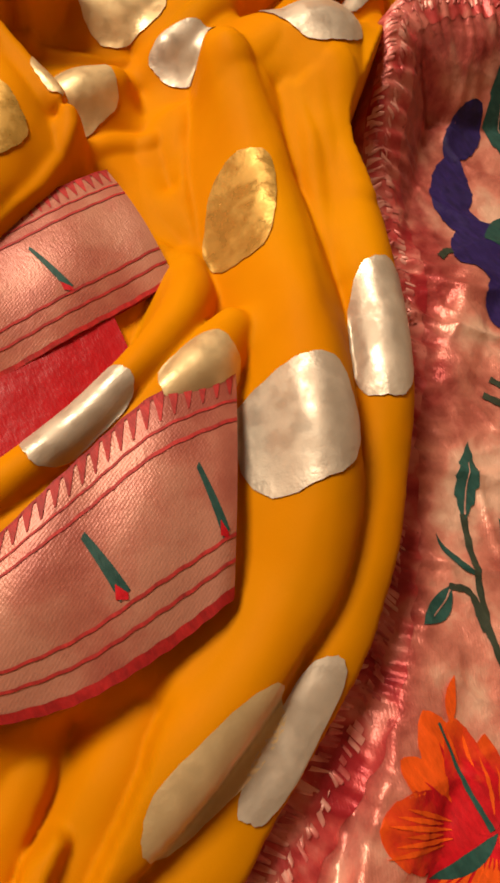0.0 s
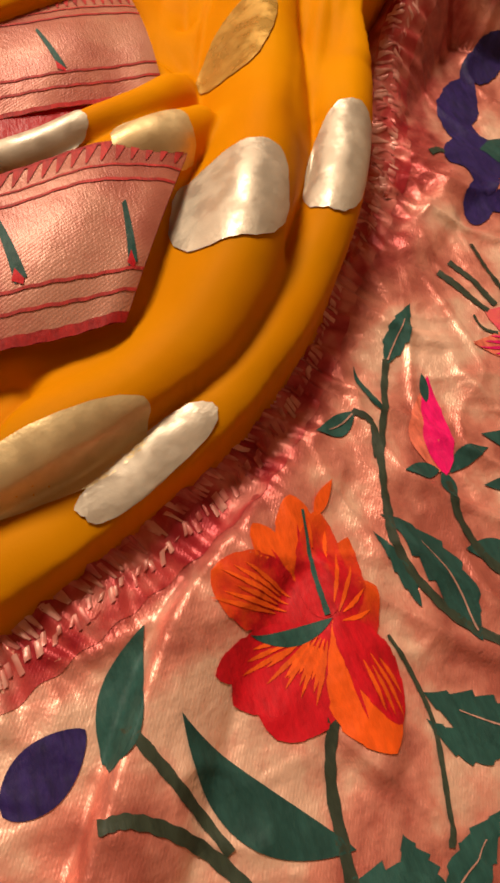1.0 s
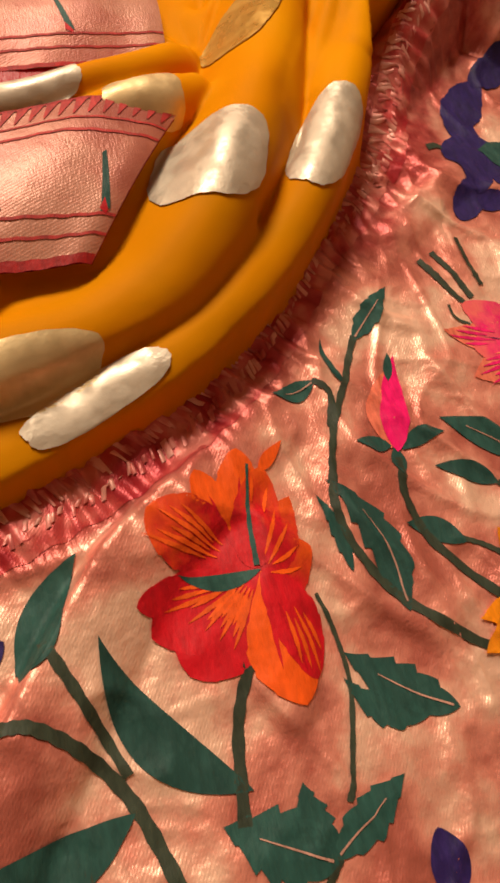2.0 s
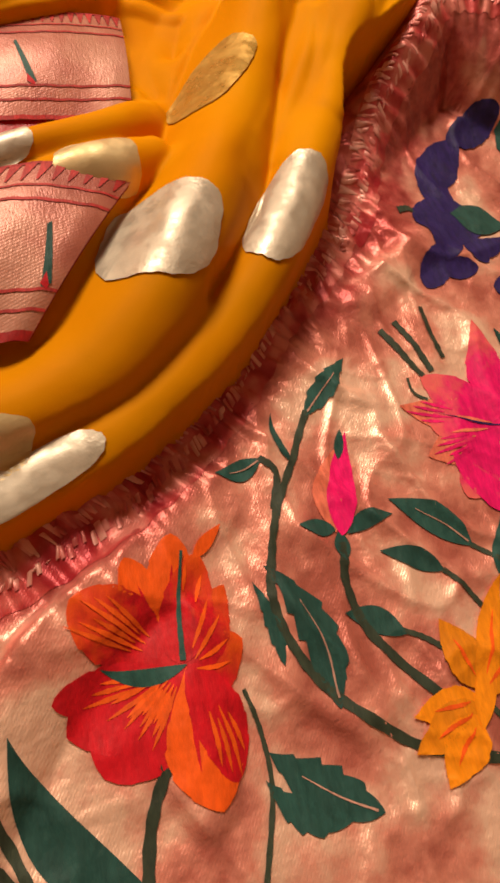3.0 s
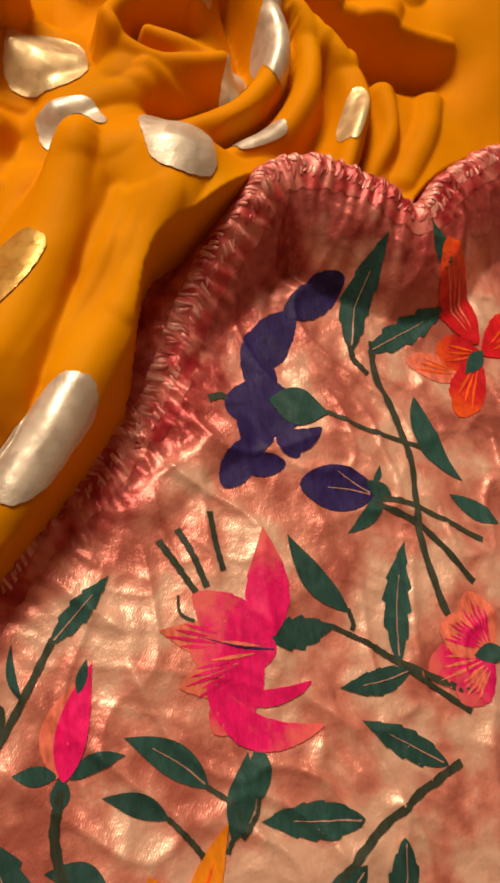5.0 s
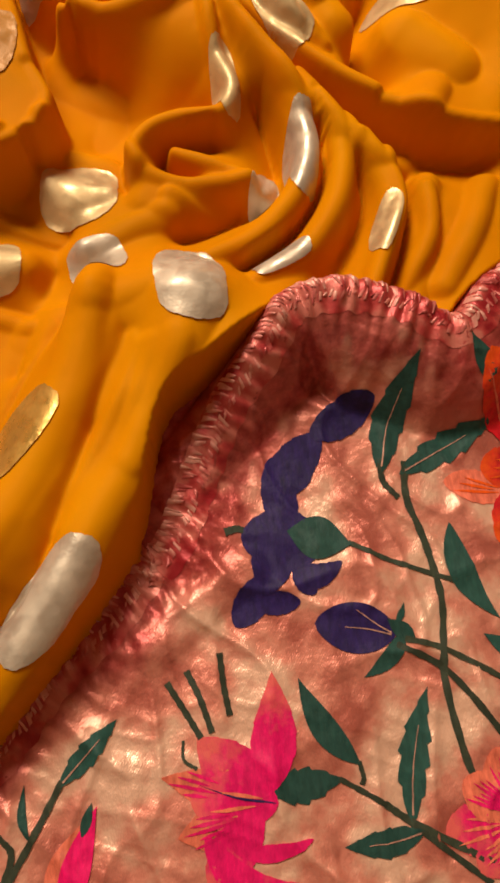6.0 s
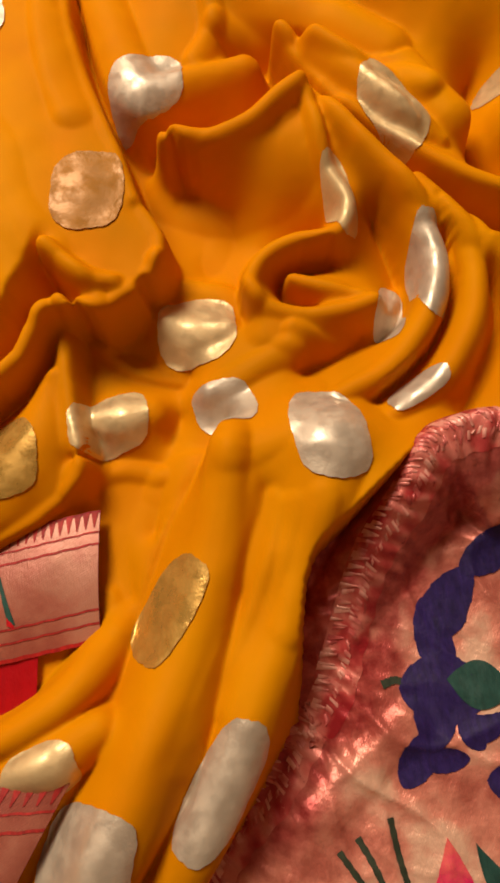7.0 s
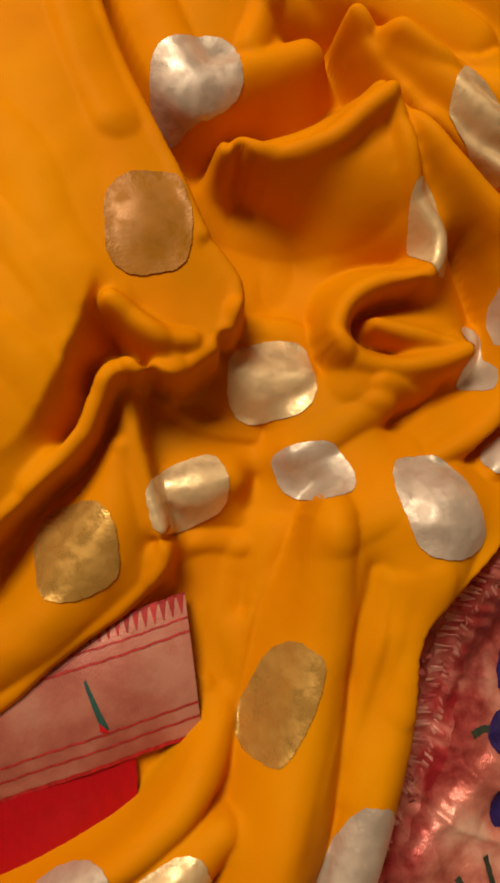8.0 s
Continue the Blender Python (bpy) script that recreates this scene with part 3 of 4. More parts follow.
stroke("stamen", [(6.92, 7.35), (6.52, 7.51), (5.93, 7.37)], 0.28, 0.37, M_STEM, bell, "dark olive stamen")
stem([(11.65, 6.56), (13.55, 5.6), (16.53, 4.46)], 0.23, 0.23)
round_bud = blade("round_bud", (13.36, 2.42), (9.69, 3.08), 2.2, M_NAVY, brocade_cloth, "navy woven bud with pale veins", full=1.0, blunt=0.6, lift=0.06)
stroke("vein", [(13.1, 2.42), (12.48, 2.83), (11.59, 3.52)], 0.07, 0.03, M_VEIN, round_bud, "pale vein", lift=0.09)
stroke("vein", [(13.1, 2.34), (12.11, 2.64), (11.01, 2.82)], 0.07, 0.03, M_VEIN, round_bud, "pale vein", lift=0.09)
leaf((13.78, 2.52), (11.62, 0.64), 0.78, 0.1, vein=False)
leaf((13.37, 2.72), (13.83, 3.7), 0.3, vein=False)
leaf((14.11, 2.05), (12.98, 3.02), 0.72, vein=False)
stem([(13.68, 2.14), (15.57, 1.48), (18.64, -0.28)], 0.26, 0.26)
# main stem beside the navy flower, with its leaves
stem([(14.87, 10.31), (14.74, 8.57), (15.39, 5.88), (15.64, 3.32), (15.19, 0.4), (15.72, -3.28), (16.59, -5.13)], 0.36, 0.31)
stem([(13.62, 10.55), (13.72, 9.39), (14.37, 8.55)], 0.27, 0.27)
leaf((13.63, 9.74), (15.48, 14.96), 1.77, 0.05, 0.2)
leaf((14.52, 9.68), (19.75, 12.23), 1.69, 0.0, 0.3)
leaf((16.61, 7.21), (18.3, 2.67), 1.32, -0.12, vein=False)
leaf((19.33, 13.34), (17.94, 15.64), 0.93, 0, vein=False)
leaf((19.76, 0.43), (17.38, 2.08), 0.95, 0, vein=False)
stem([(13.29, 1.93), (15.38, 0.62), (17.5, -2.19)], 0.27, 0.31)
# crimson flower at the hem
poppy = blade("poppy", (21.68, 9.87), (20.18, 8.5), 0.9, M_GREEN, brocade_cloth, "crimson woven flower near the hem", lift=0.1)
petal(poppy, (21.48, 10.22), (19.02, 15.06), 2.68, M_FLAME, "crimson petal turning vermilion", M_SALMON, 3, full=1.2)
petal(poppy, (21.58, 9.66), (18.7, 9.8), 2.25, M_FLAME, "crimson petal turning vermilion", M_ORANGE, 3, full=1.2, lift=0.06)
petal(poppy, (20.09, 8.53), (16.67, 9.21), 1.76, M_SALMON, "salmon petal", M_ORANGE, 3, full=1.0, lift=0.045)
petal(poppy, (21.31, 9.37), (18.91, 6.01), 2.11, M_FLAME, "crimson petal turning vermilion", M_ORANGE, 3, full=1.2, lift=0.065)
petal(poppy, (21.58, 9.66), (25.28, 11.96), 2.58, M_FLAME, "crimson petal turning vermilion", M_ORANGE, 3, full=1.2, lift=0.07)
# second magenta flower and its spray of leaves
rose = blade("magenta_flower", (18.14, -5.36), (16.64, -5.37), 0.87, M_GREEN, brocade_cloth, "magenta and salmon woven flower", lift=0.1)
petal(rose, (17.53, -5.27), (15.36, -3.75), 2.03, M_SALMON, "salmon petal", M_MAGENTA, 6, full=1.2)
petal(rose, (17.52, -5.47), (14.29, -5.69), 2.11, M_LILY, "magenta petal turning salmon", M_SALMON, 3, full=1.2, lift=0.06)
petal(rose, (17.52, -5.47), (16.9, -2.57), 1.9, M_SALMON, "salmon petal", M_MAGENTA, 5, full=1.2, lift=0.065)
petal(rose, (17.44, -5.67), (15.49, -7.17), 1.86, M_LILY, "magenta petal turning salmon", M_SALMON, 5, full=1.2, lift=0.07)
leaf((12.99, -5.2), (14.4, 0.05), 1.5, 0.05, 0.3)
leaf((13.45, -5.48), (10, -5.74), 1.16, 0.05, 0.15)
stem([(11.88, -4.34), (13.08, -5.18), (16.14, -6.89)], 0.28, 0.3)
leaf((14.28, -9.43), (10.69, -7.1), 1.31, 0, 0.2)
leaf((10.09, -10.6), (5.91, -9.89), 1.46, 0, 0.15)
stem([(14.89, -9.42), (12.2, -10.39), (9.99, -11.41), (8.6, -12.47)], 0.34, 0.34)
leaf((9.74, -12.04), (5.98, -14.25), 1.84, 0.08, 0.25)
leaf((11.59, -11.53), (10.29, -14.39), 1.57, 0.1, 0.2)
leaf((4.78, -10.39), (5.73, -7.42), 1.09, 0, vein=False)
stem([(5.23, -9.19), (4.93, -9.99), (4.52, -10.69)], 0.18, 0.2)
# foliage under the hibiscus
leaf((-9.23, -16.27), (-12.68, -11.29), 1.45, 0.14, vein=False)
stem([(-14.17, -11.02), (-13.37, -12.79), (-12.47, -14.98)], 0.32, 0.27)
leaf((-14.85, -12), (-12.87, -8.73), 1.11, 0.05, vein=False)
leaf((-14.95, -11.8), (-13.48, -10.39), 0.9, 0.0, vein=False)
stem([(-15.44, -13.01), (-14.64, -13.18), (-13.54, -14.09), (-12.46, -15.66), (-11.66, -17.87)], 0.32, 0.39)
leaf((-12.46, -15.88), (-17.31, -16), 1.43, 0.14, vein=False)
leaf((-17.42, -14.61), (-16.53, -13.91), 1.24, 0, vein=False)
stem([(-14.14, -16.18), (-13.84, -16.99), (-13.73, -18.09)], 0.23, 0.23)
iris = blade("iris_petal", (-17.51, -12.02), (-15.13, -10.81), 1.59, M_NAVY, brocade_cloth, "navy woven petal", lift=0.05, blunt=0.7)
leaf((-7.37, -18.62), (-10.3, -16.85), 2.09, 0.0, 0.3)
leaf((-7.45, -18.53), (-7.82, -16.46), 1.36, 0.1, 0.3, False)
leaf((-7.47, -18.52), (-4.74, -17.1), 1.34, 0, 0.25)
stem([(-7.32, -18.52), (-7.95, -19.13), (-8.52, -19.94)], 0.26, 0.26)
leaf((-2.19, -15.89), (-5.43, -13.42), 1.73, 0.05, 0.3)
leaf((-3.16, -15.8), (-5.71, -14.12), 1.08, 0.15, 0.3, False)
stem([(-5.87, -11.5), (-5.53, -12.96), (-5.57, -14.48), (-6.25, -16.52), (-6.64, -17.31)], 0.14, 0.2)
blade("iris_petal", (-4.14, -20.49), (-4.23, -18.69), 1.25, M_NAVY, brocade_cloth, "navy woven petal", lift=0.05, blunt=0.7)

# the ruched edge: red ground, slanted stitches
def ruche(path, near, wide, turn):
    c = spline(path, 14)
    step = np.r_[0, np.cumsum(np.linalg.norm(np.diff(c, axis=0), axis=1))]
    tan = np.gradient(c, axis=0)
    tan /= np.linalg.norm(tan, axis=1)[:, None]
    out = np.stack([tan[:, 1], -tan[:, 0]], -1)
    s = np.arange(0, step[-1], 0.1)
    at = lambda q, d: np.stack([np.interp(q, step, c[:, k]) + d * np.interp(q, step, out[:, k]) for k in (0, 1)], -1)  # noqa: E731
    P = np.stack([at(s, near + d * (1 + 0.03 * np.sin(s * 5))) for d in np.linspace(0, wide, 10)], 1)
    band = part("red_band", grid_mesh("red_band", on_pink(P[..., 0], P[..., 1], 0.03), M_EDGE), brocade_cloth, "crimson ruched edge band")
    rng = random.Random(int(step[-1] * 10))
    for k, q in enumerate(np.arange(0.1, step[-1] - 0.3, 0.26)):
        for row, (d0, d1, w) in enumerate(((0.02, 0.34, 0.21), (0.44, 0.62, 0.15))):
            j = rng.uniform(-0.14, 0.14)
            d0, d1, w = d0 + rng.uniform(-0.05, 0.1), d1 + rng.uniform(-0.06, 0.12), w * rng.uniform(0.8, 1.5)
            puff = rng.uniform(0.05, 0.16)
            u, v = np.meshgrid(np.linspace(0, 1, 5), np.linspace(-0.5, 0.5, 3), indexing="ij")
            a = at(q + j + turn * 0.16 * u * (1 + 3 * j) * (1 - 2 * row) + w * v * (1 - 0.6 * u * (1 - row)), near + wide * (d0 + (d1 - d0) * u))
            me = grid_mesh("stitch", on_pink(a[..., 0], a[..., 1], 0.055 + puff * np.sin(np.pi * (v + 0.5)) * (0.5 + 0.5 * np.sin(np.pi * u))), M_LACE)
            part("stitch", me, band)


ruche([*EDGE[:-1], *((x, y) for x, y, *_ in HEM[1:])], -0.5, 1.9, 1)

# ---- the yellow cloth ----
yellow = Relief(-34, 36, -32, 62, 0.11)
# its edge along the brocade
HEDGE = [(-21.72, -9.02), (-19.94, -8.56), (-18.02, -8.22), (-16.53, -7.71), (-13.05, -6.15), (-8.87, -4.38), (-6.75, -3), (-4.06, -0.86), (-0.52, 3.22), (1.88, 6.41), (2.23, 7.35), (2.73, 10.2), (3.55, 13.01), (5.31, 14.47), (7.83, 16.38), (9.43, 17.51), (11.82, 17.8), (14.17, 17.24), (16.73, 16.34), (18.59, 18.13), (21.72, 20.13), (28.26, 22.55), (34.91, 23.73)]
_, far, side, _, _ = yellow.nearest([(x, y, 0, 90, 90) for x, y in HEDGE], 3)
outside = side < 0.5
yellow.begin()
yellow.valley([(x, y, 0.1) for x, y in HEDGE[:13]], 0.12, 1)
yellow.valley([(x, y, 3.0) for x, y in HEDGE[15:]], 0.12, 1)
# the two long pleats beside the brocade
yellow.crest([(4.81, 17.29, 5.2, 1.7), (4.17, 15.35, 4.6, 1.3), (3.15, 13.49, 3.75, 1), (1.96, 10.55, 3.27, 0.85), (-1.3, 4.46, 3.6, 0.85), (-4.3, 0.5, 2.9, 0.8), (-7.71, -2.54, 2.4, 0.8), (-10.51, -3.97, 1.9, 0.9), (-13.59, -5.24, 1.7, 0.9), (-16.65, -6.15, 1.6, 0.9), (-19.26, -6.85, 1.6, 0.9), (-21, -7.44, 1.6, 0.9)])
yellow.valley([(1.99, 16.1, 3.6), (0.79, 13.69, 2.91), (-0.07, 10.77, 2.56), (-1.09, 7.88, 2.61), (-2.02, 5.1, 2.27), (-3.6, 2.99, 2.24), (-6.36, 0.58, 2.07), (-8.48, -1.2, 1.69), (-9.62, -2.47, 1.44), (-11.6, -3.54, 1.4), (-13.69, -4.08, 1.43), (-15.61, -4.56, 1.27), (-18.55, -5.17, 1.1), (-21.03, -5.75, 1.1)], 0.13, 0.85)
yellow.crest([(0.67, 18.51, 4.4, 0.8), (-0.32, 14.72, 3.77, 0.9), (-1.84, 10.57, 3.77, 1), (-3.65, 7.0, 4.2, 1.0), (-5.3, 3.6, 4.6, 1.1), (-6.9, 1.1, 4.1, 1.1), (-8.8, -0.8, 3.5, 1.1), (-11.3, -2.1, 3.0, 0.9), (-13.88, -3.07, 3.18, 0.9), (-16.16, -3.64, 2.67, 0.9), (-18.75, -4.1, 2.25, 0.9), (-20.52, -4.59, 2.2, 0.9)])
yellow.valley([(0.68, 20.07, 1.5), (-2.73, 15.22, 1.14), (-4.47, 11.2, 1.23), (-6.15, 6.82, 2.2), (-8.96, 2.34, 2.5), (-10.5, 0.07, 2.4), (-12.27, -0.3, 2.2), (-15.12, -0.2, 1.9), (-18.39, 0.3, 1.6), (-21.06, 1, 1.4)], 0.2, 1)
yellow.crest([(-14.77, -1.75, 1.85, 0.6), (-16.16, -2.76, 1.89, 0.7), (-18.01, -3.91, 1.58, 0.7), (-19.33, -4.95, 1.5, 0.7)])
yellow.valley([(-16.47, -0.79, 0.67), (-17.95, -2.09, 0.65), (-19.64, -3.52, 0.61)], 0.25)
yellow.crest([(-18.09, -1.26, 1.26, 0.5), (-19.93, -2.62, 1.3, 0.6)])
# round the upper end of the folded border strip
yellow.crest([(-6.0, 7.3, 3.6, 0.6), (-8.0, 6.3, 4.0, 0.75), (-10.5, 5.9, 3.3, 0.5), (-13.2, 5.1, 2.8, 0.5), (-16.5, 4.6, 2.5, 0.5)])
yellow.valley([(-5.2, 9.0, 1.3), (-6.4, 8.1, 1.4), (-8.3, 7.2, 2), (-10.4, 6.5, 2.2), (-12.8, 5.7, 2), (-16, 5.2, 2)], 0.13, 0.8)
# the plump fold between the two border strips
yellow.crest([(-5.4, 10.8, 1.8, 0.5), (-6.2, 9.7, 2.8, 0.6), (-7.2, 8.7, 3.4, 0.6), (-8.6, 7.8, 3.7, 0.55), (-10.6, 7.0, 3.7, 0.5), (-13.2, 6.3, 3.5, 0.5), (-16.2, 5.8, 3.2, 0.5)])
yellow.crest([(-5.9, 12.4, 1.0, 0.4), (-7.6, 10.5, 0.8, 0.3), (-9.6, 8.7, 0.6, 0.3), (-13, 7.7, 0.4, 0.3), (-16, 7.2, 0.4, 0.3)], 0.0)
# the floor beside the short strip, and the pleat that crosses it
yellow.crest([(-16.41, 13.93, 0.5, 2), (-11.7, 14.1, 0.53, 2.2), (-7.94, 14.31, 0.55, 1.5)], 0.0)
yellow.crest([(-14.99, 10.18, 0.5, 1.2), (-10.96, 10.48, 0.63, 1.2), (-9.38, 10.46, 0.69, 1)], 0.0)
yellow.crest([(-5.21, 17.95, 0.5, 0.5), (-5.1, 14.34, 0.6, 0.5), (-4.9, 12.6, 0.7, 0.4)], 0.0)
yellow.lip([(-6.63, 25.65, 2.6), (-6.74, 23.3, 2.6), (-6.59, 21.01, 2.5), (-6.28, 18.52, 2.32), (-7.38, 17.29, 2.24), (-9.03, 16.27, 2.26), (-11.37, 15.17, 2.28), (-13.35, 13.93, 2.27), (-15.34, 13.22, 2.24)], 0.75, 1)
yellow.crest([(-7.38, 22.85, 2.9, 0.35), (-8.55, 19.33, 3.1, 1.2), (-11.37, 16.59, 2.94, 1), (-14.78, 15.1, 2.72, 1)])
yellow.valley([(-7.98, 26.43, 1.2), (-8.49, 24.1, 1), (-10.62, 21.81, 1), (-12.47, 20, 1.2), (-13.41, 17.66, 1.8)], 0.2)
# the big sheet at the heap's side
yellow.crest([(-10.1, 45.4, 5, 2.5), (-9.07, 38.63, 5, 2.4), (-8.75, 33.14, 5.1, 2.6), (-10.47, 28.52, 5, 2.4), (-13.28, 25.51, 4.6, 2.4), (-16.24, 31.13, 4.8, 3)], 0.03)
yellow.lip([(-5.57, 47.17, 4.6), (-5.35, 41.57, 4.6), (-4.51, 37.28, 4.6), (-3.4, 33.55, 4.8), (-2.7, 30.65, 4.8)], 1.0, 1)
yellow.lip([(-2.5, 30.25, 4.5), (-1.67, 28.35, 4.4), (-2.59, 26.55, 4.5), (-3.74, 25.79, 4.5), (-5.01, 25.33, 4.4), (-7.1, 25.77, 4.4), (-8.59, 23.64, 4), (-10.15, 22.37, 3.9), (-12.49, 20.85, 3.9), (-14.91, 19.54, 3.9)], 1.1, 1)
yellow.valley([(-7.13, 28.13, 4.3), (-6.26, 26.49, 4)], 0.2)
yellow.crest([(-6.67, 28.2, 5.2, 0.3), (-5.16, 26.76, 5.2, 0.4), (-3.84, 26.38, 4.9, 0.3)])
# the hollow and what lies in it
yellow.crest([(-0.13, 32.97, 0.5, 0.7), (1.22, 30.77, 0.4, 0.9), (0.59, 28.95, 0.5, 0.7)], 0.0)
yellow.crest([(-2.49, 26.16, 1.9, 0.5), (-0.75, 24.77, 2, 0.8), (0.96, 24.58, 2, 0.5)])
yellow.valley([(-6.04, 25.79, 1.1), (-4.36, 24.49, 1), (-2.15, 22.75, 1), (-1.07, 22.78, 1.2)], 0.2)
yellow.crest([(-5.94, 21, 1.7, 0.4), (-4.72, 20.84, 2, 0.7), (-3.05, 20.92, 1.9, 0.5)])
yellow.valley([(-6.28, 18.92, 0.8), (-4.42, 18.75, 0.8), (-2.95, 18.23, 0.9), (-3.46, 15.22, 0.94)], 0.25)
yellow.valley([(-1.75, 20.73, 1.4), (-2.35, 19.56, 1.3)], 0.25)
# the sheet of the upper dot, the peaked fold and its rolled edge
yellow.crest([(-3.86, 47.23, 4.3, 1.2), (-3.04, 42.13, 4.3, 1.2), (-1.83, 37.45, 4.5, 1.2), (0.87, 37.99, 4.2, 0.8), (3.55, 38.68, 4.1, 0.7)])
yellow.valley([(-3.35, 36.08, 2.6), (-1.71, 34.77, 2.2), (-0.4, 36.06, 2.7), (1.46, 35.98, 2.9), (3.59, 36.15, 3.1), (5.29, 37.56, 3.4)], 0.15)
yellow.crest([(-0.91, 34.4, 4.4, 0.25), (0.73, 33.7, 4.8, 0.35), (3.15, 33.7, 5.5, 0.4), (4.89, 34.55, 6.2, 0.45), (5.96, 35.05, 6.4, 0.4)])
yellow.valley([(-0.81, 34.37, 1.7), (0.27, 33.18, 1.5), (2.2, 31.48, 1.6)], 0.2)
yellow.crest([(6.16, 34.8, 6, 0.3), (6.36, 33.38, 5.5, 0.32), (6.72, 31.28, 4.7, 0.32), (7.49, 29.34, 4.3, 0.3), (6.72, 27.9, 4.1, 0.28), (4.73, 27.99, 3.9, 0.28), (3.27, 27.44, 3.7, 0.28), (2.44, 26.23, 3.6, 0.28), (2.88, 25.08, 3.4, 0.28), (4.54, 24.32, 3.3, 0.28), (6.63, 24.2, 3.4, 0.32), (7.97, 24.43, 3.6, 0.3)])
yellow.valley([(6.44, 29.25, 2.9), (4.79, 29.5, 2.6), (2.8, 28.88, 2.2), (1.93, 27.08, 2), (2.13, 24.93, 2.2)], 0.15)
yellow.valley([(6.53, 27.5, 2.7), (4.83, 27.45, 2.4), (3.89, 26.87, 2.2), (4.04, 26, 2.3), (5.35, 25.22, 2.5)], 0.26)
yellow.crest([(4.44, 26.35, 3.1, 0.16), (5.88, 25.59, 3.3, 0.25), (7.57, 24.83, 3.4, 0.2)])
yellow.crest([(0.05, 21.44, 2.4, 0.5), (1.36, 21.85, 2.7, 0.7), (3.88, 22.89, 3.1, 0.6)])
yellow.valley([(4.32, 22.05, 2.1), (6.64, 22.92, 2.1), (7.54, 23.49, 2.4)], 0.15)
# nested arcs beyond the brocade's hump
yellow.crest([(6, 35.84, 5, 0.3), (8.28, 32.02, 4.7, 0.4), (10.19, 28.96, 4.6, 0.5), (11.06, 25.95, 4.4, 0.5), (10.36, 23.44, 4.1, 0.5), (8.27, 21.12, 3.7, 0.5), (5.78, 20.09, 3.3, 0.4)])
yellow.valley([(9.12, 29.64, 3.1), (9.87, 26.72, 2.6), (9.93, 24.42, 2.5), (8.34, 23.09, 2.4)], 0.15)
yellow.crest([(10.92, 29.94, 4.3, 0.4), (12.76, 26.6, 4.2, 0.5), (12.46, 23.33, 4, 0.5), (10.63, 20.43, 3.6, 0.5), (8.11, 18.91, 3.2, 0.4)])
yellow.valley([(11.62, 28.86, 3.4), (12.26, 26.21, 3), (11.67, 23.78, 2.9), (9.63, 21.62, 2.6), (7.28, 20.02, 2.5)], 0.13)
yellow.crest([(13.96, 26.45, 3.9, 0.4), (15.12, 23.93, 3.8, 0.5), (14.76, 21.02, 3.5, 0.5), (13.62, 18.36, 3.1, 0.5)])
yellow.valley([(13.86, 25.49, 2.9), (13.93, 23.22, 2.6), (12.49, 20.6, 2.5), (11.47, 19, 2.5)], 0.13)
yellow.valley([(16.64, 25.22, 2.2), (16.12, 22.06, 2), (14.88, 18.74, 2.1)], 0.15)
yellow.crest([(17.38, 24.37, 3.3, 0.6), (16.64, 20.76, 3.1, 0.7), (15.93, 17.75, 2.8, 0.6)])
# upper folds
yellow.lip([(5.49, 39.57, 4.8), (7.93, 34.98, 4.8), (10.52, 32.24, 4.8), (13.06, 29.87, 4.9), (14.92, 28.82, 4.7)], 1.4, -1)
yellow.crest([(10.07, 39.04, 5.2, 1.2), (13.15, 33.46, 5.2, 1)])
yellow.valley([(15.48, 37.06, 3.6), (14.45, 32.85, 3.4), (15.58, 30.44, 3.2)], 0.2)
yellow.crest([(17.16, 32.87, 5.2, 1.4), (19.38, 30.65, 5.2, 1.4)])
yellow.lip([(15.02, 28.75, 4.3), (18.22, 27.49, 4.6), (21.4, 26.96, 4.6)], 1.2, -1)
yellow.crest([(7.09, 37.84, 5.6, 0.6), (10.28, 33.98, 5.8, 0.65), (12.45, 32.06, 4.6, 0.4)])
yellow.valley([(9.37, 35.32, 3.4), (11.75, 32.47, 3)], 0.2)
yellow.valley([(3.47, 39.68, 3.4), (7.16, 39.65, 2.8), (10.23, 38.75, 2.8)], 0.25)
yellow.crest([(3.13, 43.79, 5, 1.2), (7.2, 41.08, 5.2, 1.2), (10.97, 38.02, 5.2, 1.2)])
yellow.hang()
wx, wy = (1.5 * value_noise(yellow.X, yellow.Y, 5.0, 40 + k) for k in (0, 1))
yellow.h += 0.15 * value_noise(yellow.X + wx, (yellow.Y + wy) * 0.6, 1.9, 16) + 0.12 * value_noise(yellow.X, yellow.Y, 3.4, 12)


def wrinkle(path, high, left, right):
    yellow.add([(x, y, high, left, right) for x, y in path], 1.1)


# the sheer panel over the inner pleat
wrinkle([(-3.15, 17.59), (-1.76, 18.35), (0.78, 17.8), (1.2, 15.6), (0.44, 12.77)], 0.18, 0.5, 1.3)
wrinkle([(-1.46, 18.08), (-2.84, 16.37), (-3.97, 13.67), (-5.26, 11.25), (-6.77, 7.98)], 0.15, 0.5, 1.4)
wrinkle([(0.73, 17.61), (2.88, 18.41), (3.59, 19.79), (4.68, 20.32)], 0.2, 1.0, 0.7)
wrinkle([(2.19, 15.67), (1.15, 12.61), (-0.95, 8.71), (-2.67, 5.5)], 0.25, 0.5, 0.8)
